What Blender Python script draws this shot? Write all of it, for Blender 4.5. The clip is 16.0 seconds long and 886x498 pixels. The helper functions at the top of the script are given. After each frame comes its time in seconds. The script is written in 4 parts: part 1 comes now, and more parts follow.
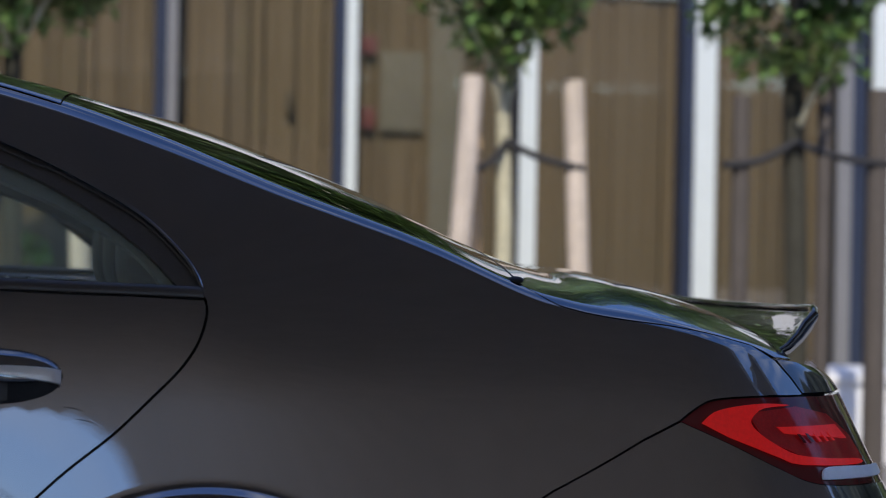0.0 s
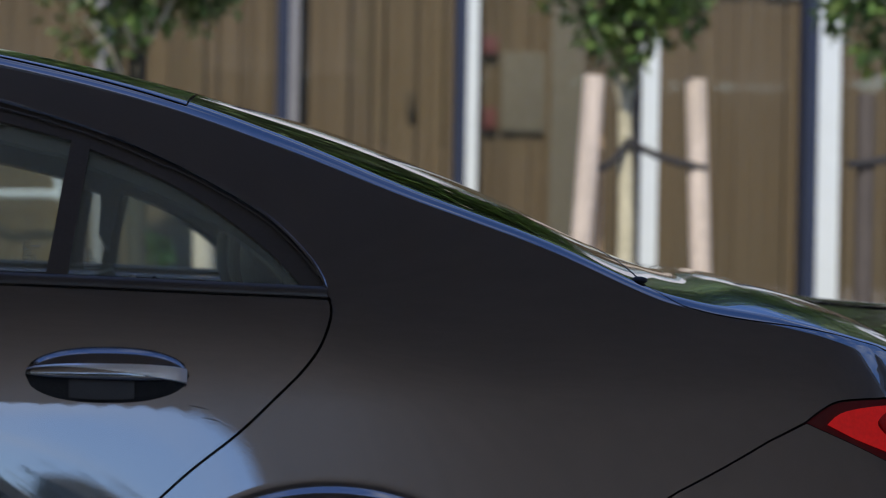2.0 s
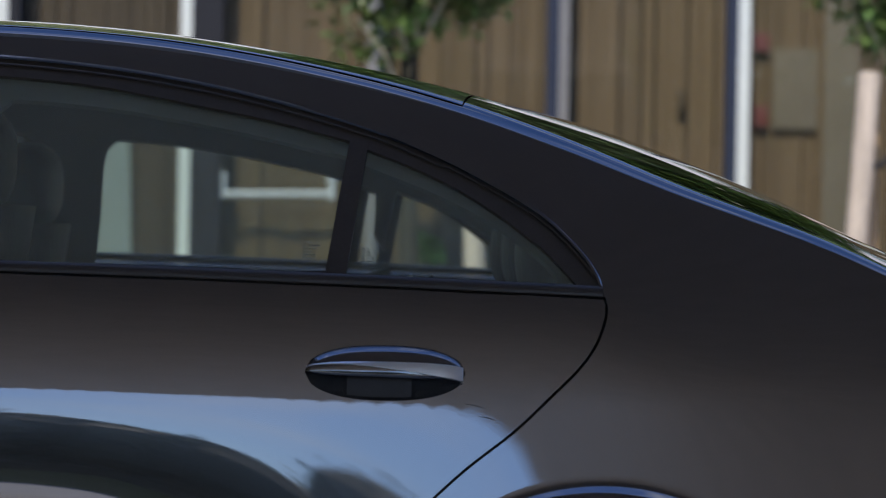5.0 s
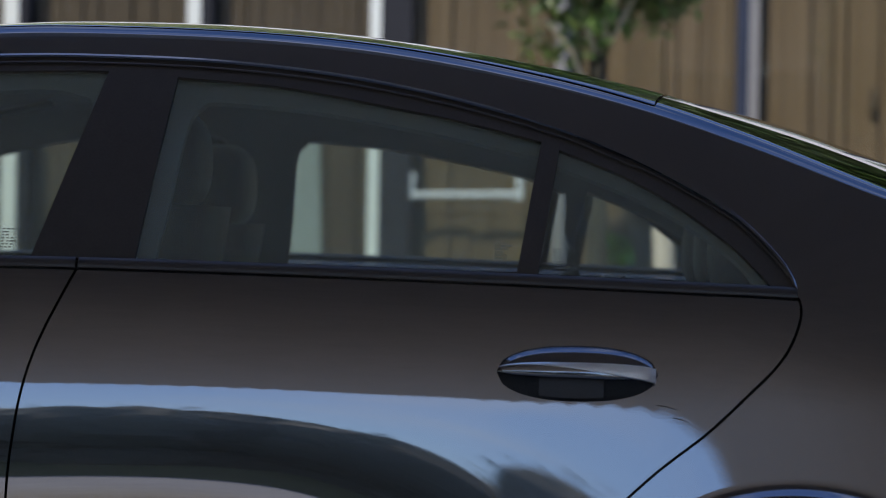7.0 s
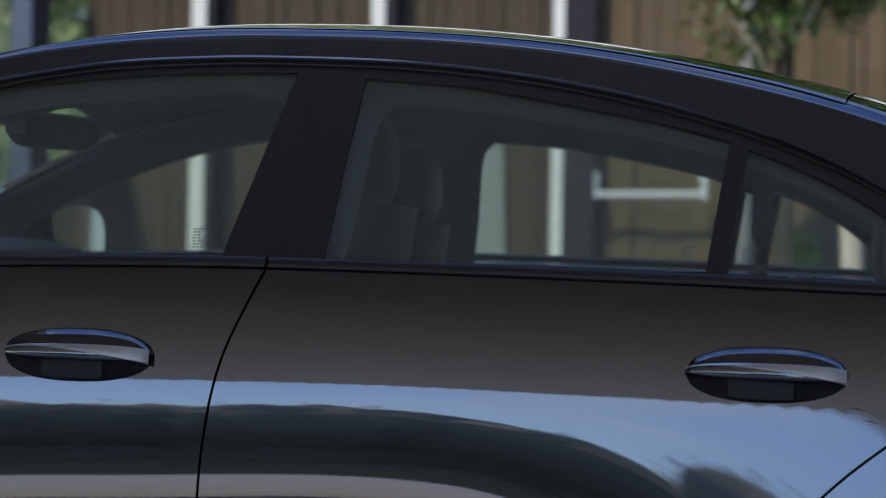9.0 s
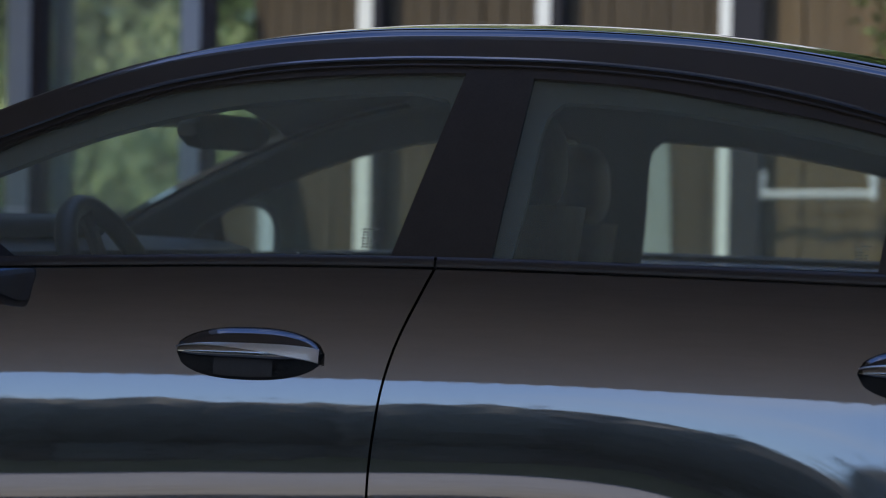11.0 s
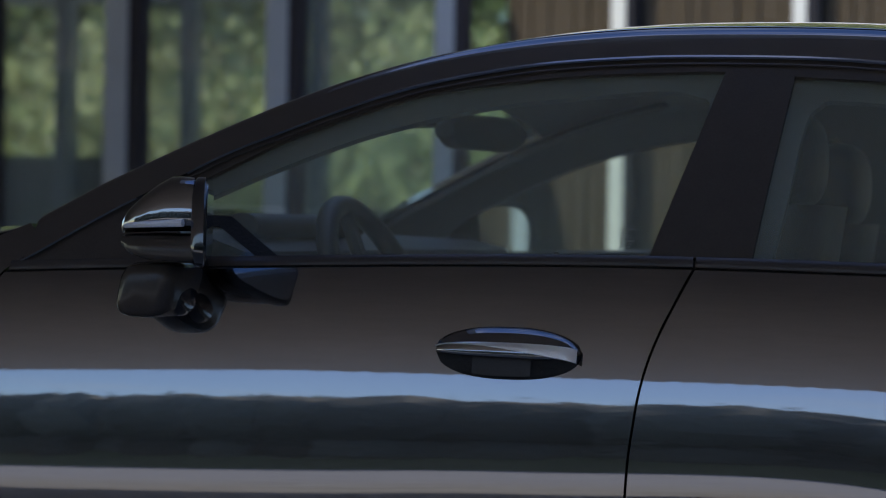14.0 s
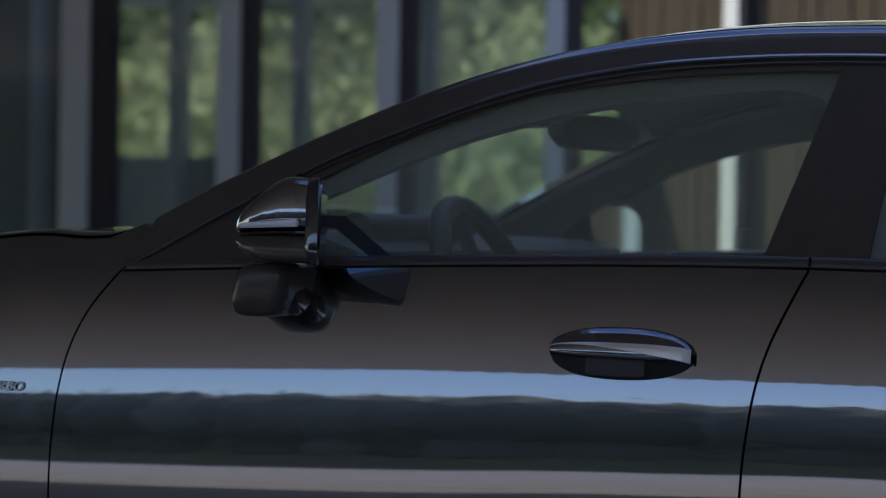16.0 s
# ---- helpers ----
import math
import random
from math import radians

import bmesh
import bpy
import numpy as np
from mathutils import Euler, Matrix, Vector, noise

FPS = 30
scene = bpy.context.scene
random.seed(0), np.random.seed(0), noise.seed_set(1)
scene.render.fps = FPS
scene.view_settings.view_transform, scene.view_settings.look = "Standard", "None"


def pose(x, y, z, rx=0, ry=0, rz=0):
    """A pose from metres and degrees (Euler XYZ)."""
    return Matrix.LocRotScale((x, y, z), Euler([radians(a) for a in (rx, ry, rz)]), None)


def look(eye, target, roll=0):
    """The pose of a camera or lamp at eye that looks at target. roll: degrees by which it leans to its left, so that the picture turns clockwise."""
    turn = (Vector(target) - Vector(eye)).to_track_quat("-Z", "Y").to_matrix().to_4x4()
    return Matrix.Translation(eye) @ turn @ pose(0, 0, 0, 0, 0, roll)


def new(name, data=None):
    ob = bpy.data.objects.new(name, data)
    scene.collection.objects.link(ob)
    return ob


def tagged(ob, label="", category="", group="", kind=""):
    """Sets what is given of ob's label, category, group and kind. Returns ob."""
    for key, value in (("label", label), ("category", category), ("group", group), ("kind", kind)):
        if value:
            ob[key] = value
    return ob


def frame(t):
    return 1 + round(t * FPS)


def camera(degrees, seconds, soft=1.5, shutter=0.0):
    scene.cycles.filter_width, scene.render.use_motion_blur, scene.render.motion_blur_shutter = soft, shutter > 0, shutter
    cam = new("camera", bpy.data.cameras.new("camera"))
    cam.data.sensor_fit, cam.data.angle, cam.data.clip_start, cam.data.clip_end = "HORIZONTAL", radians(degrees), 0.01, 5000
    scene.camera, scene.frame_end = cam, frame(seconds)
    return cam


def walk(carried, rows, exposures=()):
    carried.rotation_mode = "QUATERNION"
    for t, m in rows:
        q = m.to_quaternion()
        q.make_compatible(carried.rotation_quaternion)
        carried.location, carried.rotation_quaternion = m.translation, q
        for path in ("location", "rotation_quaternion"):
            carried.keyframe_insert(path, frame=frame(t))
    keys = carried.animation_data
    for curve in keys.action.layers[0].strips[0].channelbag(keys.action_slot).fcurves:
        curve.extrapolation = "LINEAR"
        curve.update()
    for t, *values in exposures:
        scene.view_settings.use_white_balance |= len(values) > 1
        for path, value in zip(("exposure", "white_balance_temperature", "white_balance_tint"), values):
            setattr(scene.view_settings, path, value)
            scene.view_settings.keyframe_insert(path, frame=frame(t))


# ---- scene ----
from mathutils import geometry

# ---- camera: it pans from one spot, on a short arm, over a slightly leaning axis ----
cam = camera(23.31, 16.0, soft=1.0)
cam.data.dof.use_dof, cam.data.dof.focus_distance, cam.data.dof.aperture_fstop = True, 3.30, 3.8
EYE, ARM, AXIS = 1.03, 0.0873, (-0.1, -1.0)
YAWS = [(0, -12.00), (0.5, -11.37), (1, -10.63), (1.5, -9.76), (2, -8.80), (2.5, -7.57), (3, -6.43), (3.5, -5.22), (4, -4.08), (6.5, 2.09), (7, 3.31), (7.5, 4.61), (8, 5.77), (8.5, 7.01), (11, 12.53), (11.5, 13.81), (12, 14.93), (12.5, 16.11), (13, 17.20), (13.5, 18.28), (14, 19.23), (14.5, 20.19), (15, 20.96), (15.5, 21.65), (16, 22.17)]
walk(cam, [(t, pose(0, 0, EYE, AXIS[0], AXIS[1], 0) @ pose(-ARM * math.sin(radians(a)), ARM * math.cos(radians(a)), 0, 89.86, -0.02, a)) for t, a in YAWS])

# ---- light: a high sun from behind the camera, blue sky; the car stands in the shade of a deep canopy ----
SUN_DIR = Vector((-0.26, -0.94, 0.98)).normalized()
world = bpy.data.worlds.new("sky")
scene.world = world
world.use_nodes = True
nt = world.node_tree
sky = nt.nodes.new("ShaderNodeTexSky")
sky.sky_type, sky.sun_disc = "NISHITA", False
sky.sun_elevation = math.asin(SUN_DIR.z)
sky.sun_rotation = math.atan2(SUN_DIR.x, SUN_DIR.y)
sky.air_density, sky.dust_density, sky.ozone_density = 1.1, 0.30, 5.0
back = nt.nodes["Background"]
# deep clear blue, with thin wisps of cloud drawn out sideways
deep = nt.nodes.new("ShaderNodeHueSaturation")
deep.inputs["Saturation"].default_value, deep.inputs["Hue"].default_value = 1.18, 0.515
nt.links.new(sky.outputs[0], deep.inputs["Color"])
coords, stretch, wisp, veil, blend = (nt.nodes.new("ShaderNode" + k) for k in ("TexCoord", "Mapping", "TexNoise", "MapRange", "Mix"))
stretch.inputs["Scale"].default_value = (1.5, 1.5, 9.0)
wisp.inputs["Scale"].default_value, wisp.inputs["Detail"].default_value = 2.2, 6
veil.inputs["From Min"].default_value, veil.inputs["From Max"].default_value, veil.inputs["To Max"].default_value = 0.50, 0.82, 0.60
blend.data_type = "RGBA"
blend.inputs["B"].default_value = (6.0, 6.4, 7.2, 1)
nt.links.new(coords.outputs["Generated"], stretch.inputs[0])
nt.links.new(stretch.outputs[0], wisp.inputs["Vector"])
nt.links.new(wisp.outputs["Fac"], veil.inputs[0])
nt.links.new(veil.outputs[0], blend.inputs["Factor"])
nt.links.new(deep.outputs[0], blend.inputs["A"])
nt.links.new(blend.outputs["Result"], back.inputs[0])
back.inputs[1].default_value = 0.225
sun = new("sun", bpy.data.lights.new("sun", "SUN"))
sun.data.energy, sun.data.angle, sun.data.color = 3.5, radians(0.6), (1.0, 0.95, 0.88)
sun.matrix_world = look(SUN_DIR * 50, (0, 0, 0))
scene.view_settings.exposure = 0.10
scene.view_settings.use_white_balance, scene.view_settings.white_balance_temperature = True, 7000


# ---- materials ----
def material(name, color, rough=0.5, metal=0.0, spec=0.5, coat=0.0, vary=0.0, scale=8.0, bump=0.0, bump_scale=60.0, stretch=(1, 1, 1), emit=None, per_object=0.0):
    """A surface with a base colour that varies at two scales, and a fine relief."""
    m = bpy.data.materials.new(name)
    m.use_nodes = True
    t = m.node_tree
    b = t.nodes["Principled BSDF"]
    b.inputs["Base Color"].default_value = (*color, 1)
    b.inputs["Roughness"].default_value, b.inputs["Metallic"].default_value = rough, metal
    b.inputs["Specular IOR Level"].default_value, b.inputs["Coat Weight"].default_value = spec, coat
    b.inputs["Coat Roughness"].default_value = 0.02
    if emit:
        b.inputs["Emission Color"].default_value, b.inputs["Emission Strength"].default_value = (*color, 1), emit
    if vary or bump:
        place = t.nodes.new("ShaderNodeTexCoord")
        size = t.nodes.new("ShaderNodeMapping")
        size.inputs["Scale"].default_value = stretch
        t.links.new(place.outputs["Object"], size.inputs[0])
    if vary or per_object:
        value = None
        if vary:
            a, c = t.nodes.new("ShaderNodeTexNoise"), t.nodes.new("ShaderNodeTexNoise")
            a.inputs["Scale"].default_value, c.inputs["Scale"].default_value = scale, scale * 9
            a.inputs["Detail"].default_value = 5
            both = t.nodes.new("ShaderNodeMath")
            both.operation = "ADD"
            for n, k in ((a, 0), (c, 1)):
                t.links.new(size.outputs[0], n.inputs["Vector"])
                t.links.new(n.outputs["Fac"], both.inputs[k])
            value = both.outputs[0]
        if per_object:
            info = t.nodes.new("ShaderNodeObjectInfo")
            mul = t.nodes.new("ShaderNodeMath")
            mul.operation, mul.inputs[1].default_value, mul.inputs[2].default_value = "MULTIPLY_ADD", per_object, (0 if value else 1 - per_object / 2)
            t.links.new(info.outputs["Random"], mul.inputs[0])
            if value:
                t.links.new(value, mul.inputs[2])
            value = mul.outputs[0]
        ramp = t.nodes.new("ShaderNodeMapRange")
        ramp.inputs["From Min"].default_value, ramp.inputs["From Max"].default_value = 0.55, 1.45
        ramp.inputs["To Min"].default_value, ramp.inputs["To Max"].default_value = 1 - max(vary, per_object * 0.5), 1 + max(vary, per_object * 0.5)
        t.links.new(value, ramp.inputs[0])
        mix = t.nodes.new("ShaderNodeVectorMath")
        mix.operation = "SCALE"
        mix.inputs[0].default_value = color
        t.links.new(ramp.outputs[0], mix.inputs["Scale"])
        t.links.new(mix.outputs[0], b.inputs["Base Color"])
    if bump:
        fine, relief = t.nodes.new("ShaderNodeTexNoise"), t.nodes.new("ShaderNodeBump")
        fine.inputs["Scale"].default_value = bump_scale
        relief.inputs["Strength"].default_value, relief.inputs["Distance"].default_value = bump, 0.01
        t.links.new(size.outputs[0], fine.inputs["Vector"])
        t.links.new(fine.outputs["Fac"], relief.inputs["Height"])
        t.links.new(relief.outputs[0], b.inputs["Normal"])
    return m


def glass(name, tint, base=0.045, gain=1.0, rough=0.0, haze=0.0, haze_color=(0.80, 0.82, 0.59)):
    """A thin pane: what lies behind shows through its tint, its gloss grows with the angle."""
    m = bpy.data.materials.new(name)
    m.use_nodes = True
    t = m.node_tree
    t.nodes.remove(t.nodes["Principled BSDF"])
    see, shine, mix, fres = (t.nodes.new("ShaderNode" + k) for k in ("BsdfTransparent", "BsdfGlossy", "MixShader", "LayerWeight"))
    see.inputs[0].default_value = (*tint, 1)
    shine.inputs["Roughness"].default_value = rough
    fres.inputs["Blend"].default_value = 0.5
    steep, share = t.nodes.new("ShaderNodeMath"), t.nodes.new("ShaderNodeMath")
    steep.operation, steep.inputs[1].default_value = "POWER", 5.0
    share.operation, share.inputs[1].default_value, share.inputs[2].default_value = "MULTIPLY_ADD", (1 - base) * gain, base * gain
    t.links.new(fres.outputs["Facing"], steep.inputs[0])
    t.links.new(steep.outputs[0], share.inputs[0])
    t.links.new(share.outputs[0], mix.inputs[0])
    t.links.new(see.outputs[0], mix.inputs[1])
    t.links.new(shine.outputs[0], mix.inputs[2])
    last = mix
    # Diffuse share mixed in: an even veil of glare painted onto the pane.
    if haze:
        haze_layer, over = t.nodes.new("ShaderNodeBsdfDiffuse"), t.nodes.new("ShaderNodeMixShader")
        haze_layer.inputs[0].default_value = (*haze_color, 1)
        over.inputs[0].default_value = haze
        t.links.new(mix.outputs[0], over.inputs[1])
        t.links.new(haze_layer.outputs[0], over.inputs[2])
        last = over
    t.links.new(last.outputs[0], t.nodes["Material Output"].inputs[0])
    return m


PAINT = material("dark_grey_paint", (0.070, 0.066, 0.061), rough=0.20, metal=1.0, coat=1.0, vary=0.05, scale=40)
PAINT.node_tree.nodes["Principled BSDF"].inputs["Coat IOR"].default_value = 2.5
# orange peel in the clear coat
peel, peel_at, ripple = (PAINT.node_tree.nodes.new("ShaderNode" + k) for k in ("TexNoise", "TexCoord", "Bump"))
peel.inputs["Scale"].default_value = 260
ripple.inputs["Strength"].default_value, ripple.inputs["Distance"].default_value = 0.0008, 0.01
PAINT.node_tree.links.new(peel_at.outputs["Object"], peel.inputs["Vector"])
PAINT.node_tree.links.new(peel.outputs["Fac"], ripple.inputs["Height"])
PAINT.node_tree.links.new(ripple.outputs[0], PAINT.node_tree.nodes["Principled BSDF"].inputs["Coat Normal"])
PAINT.node_tree.nodes["Principled BSDF"].inputs["Coat Roughness"].default_value = 0.012
GLOSS_BLACK = material("gloss_black", (0.016, 0.016, 0.018), rough=0.06, spec=0.6, coat=0.6, vary=0.1, scale=20)
TRIM = material("satin_black_trim", (0.062, 0.051, 0.041), rough=0.22, spec=0.4, vary=0.1, scale=30)
BOWL = material("dark_bowl", (0.050, 0.046, 0.043), rough=0.35, spec=0.3, vary=0.1, scale=30)
RUBBER = material("rubber", (0.012, 0.012, 0.012), rough=0.7, vary=0.2, scale=30, bump=0.2, bump_scale=200)
CHROME = material("chrome", (0.75, 0.76, 0.78), rough=0.08, metal=1.0, vary=0.04, scale=30)
SATIN = material("satin_chrome", (0.95, 0.93, 0.88), rough=0.36, metal=1.0, vary=0.03, scale=60)
ALLOY = material("alloy", (0.35, 0.36, 0.37), rough=0.25, metal=1.0, vary=0.08, scale=20)
CABIN = material("cabin_plastic", (0.060, 0.063, 0.063), rough=0.6, vary=0.2, scale=20, bump=0.15, bump_scale=300)
LEATHER = material("black_leather", (0.040, 0.042, 0.043), rough=0.45, vary=0.2, scale=14, bump=0.2, bump_scale=180)
HEADLINER = material("headliner", (0.105, 0.11, 0.105), rough=0.9, vary=0.1, scale=60)
WINDOW = glass("window_glass", (0.90, 0.99, 0.955), 0.07, haze=0.13)
SCREEN = glass("windscreen_glass", (0.86, 0.90, 0.88), 0.04, 0.35)
MIRROR = material("blue_tinted_mirror", (0.50, 0.58, 0.63), rough=0.03, metal=1.0)
DARK_WINDOW = glass("rear_window_glass", (0.10, 0.12, 0.12), 0.22)
LENS = material("red_lens", (0.42, 0.008, 0.010), rough=0.10, spec=0.4, coat=0.25, vary=0.3, scale=30, emit=0.03)
LENS_BRIGHT = material("bright_red_lens", (0.80, 0.014, 0.013), rough=0.25, spec=0.4, coat=0.2, vary=0.15, scale=18, emit=0.22)
LENS_DARK = material("smoked_red_lens", (0.12, 0.006, 0.007), rough=0.05, spec=0.45, vary=0.1, scale=40)
CLEAR = material("clear_lens", (0.93, 0.93, 0.92), rough=0.30, coat=0.2, vary=0.1, scale=60)
ASPHALT = material("concrete_yard", (0.50, 0.495, 0.485), rough=0.9, vary=0.3, scale=1.2, bump=0.5, bump_scale=90)
PAVING = material("paving", (0.24, 0.23, 0.22), rough=0.85, vary=0.2, scale=1.5, bump=0.3, bump_scale=60)
CEILING = material("canopy_soffit", (0.42, 0.37, 0.33), rough=0.8, vary=0.1, scale=0.6)
TIMBER = material("timber_slat", (0.150, 0.088, 0.043), rough=0.7, vary=0.25, scale=3, stretch=(8, 8, 0.5), per_object=0.5)
# Darker copy of the slat timber; its colour holds the shade at the left.
TIMBER_SHADED = material("shaded_timber_slat", (0.078, 0.046, 0.024), rough=0.7, vary=0.18, scale=3, stretch=(8, 8, 0.5), per_object=0.3)
TIMBER_BACK = material("timber_backing", (0.11, 0.068, 0.038), rough=0.8, vary=0.2, scale=3)
FIN_WHITE = material("white_fin_cap", (0.64, 0.69, 0.66), rough=0.35, vary=0.05, scale=3)
# Left fins: cap and web copies, their colours lifted against the wing's shade.
FIN_WING = material("wing_fin_cap", (0.74, 0.74, 0.66), rough=0.35, vary=0.06, scale=3)
FIN_WING_WEB = material("wing_fin_web", (0.080, 0.066, 0.060), rough=0.6, spec=0.2, vary=0.1, scale=4)
# White cap greyed so that three fins look shaded.
FIN_SHADED = material("shaded_fin_cap", (0.20, 0.20, 0.20), rough=0.4, vary=0.08, scale=4)
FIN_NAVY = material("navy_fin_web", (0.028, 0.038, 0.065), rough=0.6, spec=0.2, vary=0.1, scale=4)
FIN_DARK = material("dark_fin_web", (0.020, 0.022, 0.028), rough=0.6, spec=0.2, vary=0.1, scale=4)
PANE = glass("facade_glass", (0.80, 0.87, 0.87), 0.06, haze=0.01, haze_color=(0.72, 0.66, 0.60))
POST = material("grey_post", (0.62, 0.66, 0.70), rough=0.4, vary=0.1, scale=4)
# Left panes: a stronger painted veil in place of pale reflections.
VEILED_PANE = glass("veiled_facade_glass", (0.84, 0.89, 0.89), 0.07, haze=0.16, haze_color=(0.70, 0.74, 0.62))
DIM_ROOM_GREY = material("dim_room_grey", (0.10, 0.115, 0.105), rough=0.6, vary=0.15, scale=2, stretch=(6, 6, 0.4))
DARKROOM = material("dark_interior", (0.03, 0.032, 0.035), rough=0.8, vary=0.2, scale=1)
SPANDREL = material("spandrel_panel", (0.55, 0.55, 0.52), rough=0.6, vary=0.2, scale=2)
PARAPET = material("parapet_render", (0.80, 0.79, 0.77), rough=0.8, vary=0.1, scale=0.8)
BARK = material("pale_bark", (0.50, 0.47, 0.33), rough=0.9, vary=0.45, scale=9, stretch=(1, 1, 0.5), bump=0.6, bump_scale=40)
STAKE = material("weathered_stake", (0.56, 0.48, 0.40), rough=0.8, vary=0.4, scale=5, stretch=(4, 4, 0.6), bump=0.3, bump_scale=50)
STAKE_RAW = material("raw_stake", (0.60, 0.42, 0.25), rough=0.8, vary=0.2, scale=6, stretch=(4, 4, 0.6), bump=0.3, bump_scale=50)
# Weathered stake with the right group's shade put into its colour.
STAKE_SHADED = material("shaded_weathered_stake", (0.085, 0.072, 0.062), rough=0.85, vary=0.3, scale=6, stretch=(4, 4, 0.6), bump=0.3, bump_scale=50)
# Bark darkened to stand for the shade on two trunks.
BARK_SHADED = material("shaded_bark", (0.042, 0.040, 0.028), rough=0.9, vary=0.45, scale=9, stretch=(1, 1, 0.5), bump=0.6, bump_scale=40)
STRAP = material("black_strap", (0.02, 0.02, 0.022), rough=0.7, vary=0.2, scale=20)
RED = material("red_enamel", (0.20, 0.05, 0.045), rough=0.4, vary=0.1, scale=10)
PALE = material("pale_board", (0.20, 0.15, 0.105), rough=0.8, vary=0.12, scale=2)
WHITE = material("white_enamel", (0.80, 0.81, 0.82), rough=0.4, vary=0.05, scale=5)
GRASS = material("rough_grass", (0.11, 0.15, 0.065), rough=0.9, vary=0.35, scale=1.5, bump=0.6, bump_scale=20)
SOIL = material("soil", (0.06, 0.045, 0.03), rough=0.95, vary=0.4, scale=6, bump=0.6, bump_scale=40)
PRINT = material("glass_print", (0.11, 0.11, 0.105), rough=0.6)


def leaf_material(name, color, shine=0.35):
    m = material(name, color, rough=shine, spec=0.5)
    t = m.node_tree
    b = t.nodes["Principled BSDF"]
    geo, hsv = t.nodes.new("ShaderNodeNewGeometry"), t.nodes.new("ShaderNodeHueSaturation")
    val = t.nodes.new("ShaderNodeMapRange")
    val.inputs["To Min"].default_value, val.inputs["To Max"].default_value = 0.45, 1.7
    hue = t.nodes.new("ShaderNodeMapRange")
    hue.inputs["To Min"].default_value, hue.inputs["To Max"].default_value = 0.47, 0.52
    hsv.inputs["Color"].default_value = (*color, 1)
    t.links.new(geo.outputs["Random Per Island"], val.inputs[0])
    t.links.new(geo.outputs["Random Per Island"], hue.inputs[0])
    t.links.new(val.outputs[0], hsv.inputs["Value"])
    t.links.new(hue.outputs[0], hsv.inputs["Hue"])
    t.links.new(hsv.outputs[0], b.inputs["Base Color"])
    out, glow, mix = t.nodes["Material Output"], t.nodes.new("ShaderNodeBsdfTranslucent"), t.nodes.new("ShaderNodeMixShader")
    mix.inputs[0].default_value = 0.35
    t.links.new(hsv.outputs[0], glow.inputs[0])
    t.links.new(b.outputs[0], mix.inputs[1])
    t.links.new(glow.outputs[0], mix.inputs[2])
    t.links.new(mix.outputs[0], out.inputs[0])
    return m


LEAF = leaf_material("tree_leaf", (0.125, 0.205, 0.06), 0.28)
# Darker, greyer copy of the wood leaf: backlit shade put into its colour.
LEAF_SHADE = leaf_material("shaded_wood_leaf", (0.095, 0.115, 0.095), 0.7)
LEAF_TALL = leaf_material("tall_tree_leaf", (0.19, 0.26, 0.11), 0.3)
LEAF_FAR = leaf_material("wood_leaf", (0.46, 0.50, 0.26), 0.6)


# ---- builders ----
ORIGIN = {}


def thing(name, at, label, category, group="", kind=""):
    ob = new(name)
    ob.location = at
    ORIGIN[ob.name] = Vector(at)
    return tagged(ob, label, category, group, kind)


def part(name, mesh, material, parent, label="", smooth_shade=True):
    """One mesh, given in world places, under a thing or under a part of it."""
    if isinstance(mesh, bmesh.types.BMesh):
        data = bpy.data.meshes.new(name)
        bmesh.ops.recalc_face_normals(mesh, faces=mesh.faces[:])
        mesh.to_mesh(data)
        mesh.free()
        if smooth_shade:
            data.polygons.foreach_set("use_smooth", [True] * len(data.polygons))
            data.set_sharp_from_angle(angle=radians(38))
    else:
        data = mesh
    o = ORIGIN[parent.name]
    data.transform(Matrix.Translation(-o))
    data.materials.append(material)
    ob = new(name, data)
    ob.parent = parent
    ORIGIN[ob.name] = o
    return tagged(ob, label)


def solo(name, mesh, material, label, category, group="", kind="", at=None):
    """A thing that is one mesh."""
    data = bpy.data.meshes.new(name)
    bmesh.ops.recalc_face_normals(mesh, faces=mesh.faces[:])
    mesh.to_mesh(data)
    mesh.free()
    data.polygons.foreach_set("use_smooth", [True] * len(data.polygons))
    data.set_sharp_from_angle(angle=radians(38))
    if at:
        data.transform(Matrix.Translation(-Vector(at)))
    data.materials.append(material)
    ob = new(name, data)
    if at:
        ob.location = at
    return tagged(ob, label, category, group, kind)


def box(lo, hi, bevel=0.0, bm=None, turn=None):
    """A box between two corners, its edges rounded."""
    own = bmesh.new()
    c = [(a + b) / 2 for a, b in zip(lo, hi)]
    bmesh.ops.create_cube(own, size=1, matrix=Matrix.Diagonal((*[b - a for a, b in zip(lo, hi)], 1)))
    if bevel:
        bmesh.ops.bevel(own, geom=own.edges[:], offset=bevel, segments=2, profile=0.7, affect="EDGES")
    own.transform(Matrix.Translation(c) @ (turn or Matrix()))
    if bm is None:
        return own
    return join(bm, own)


def join(bm, own):
    data = bpy.data.meshes.new("tmp")
    own.to_mesh(data)
    own.free()
    bm.from_mesh(data)
    bpy.data.meshes.remove(data)
    return bm


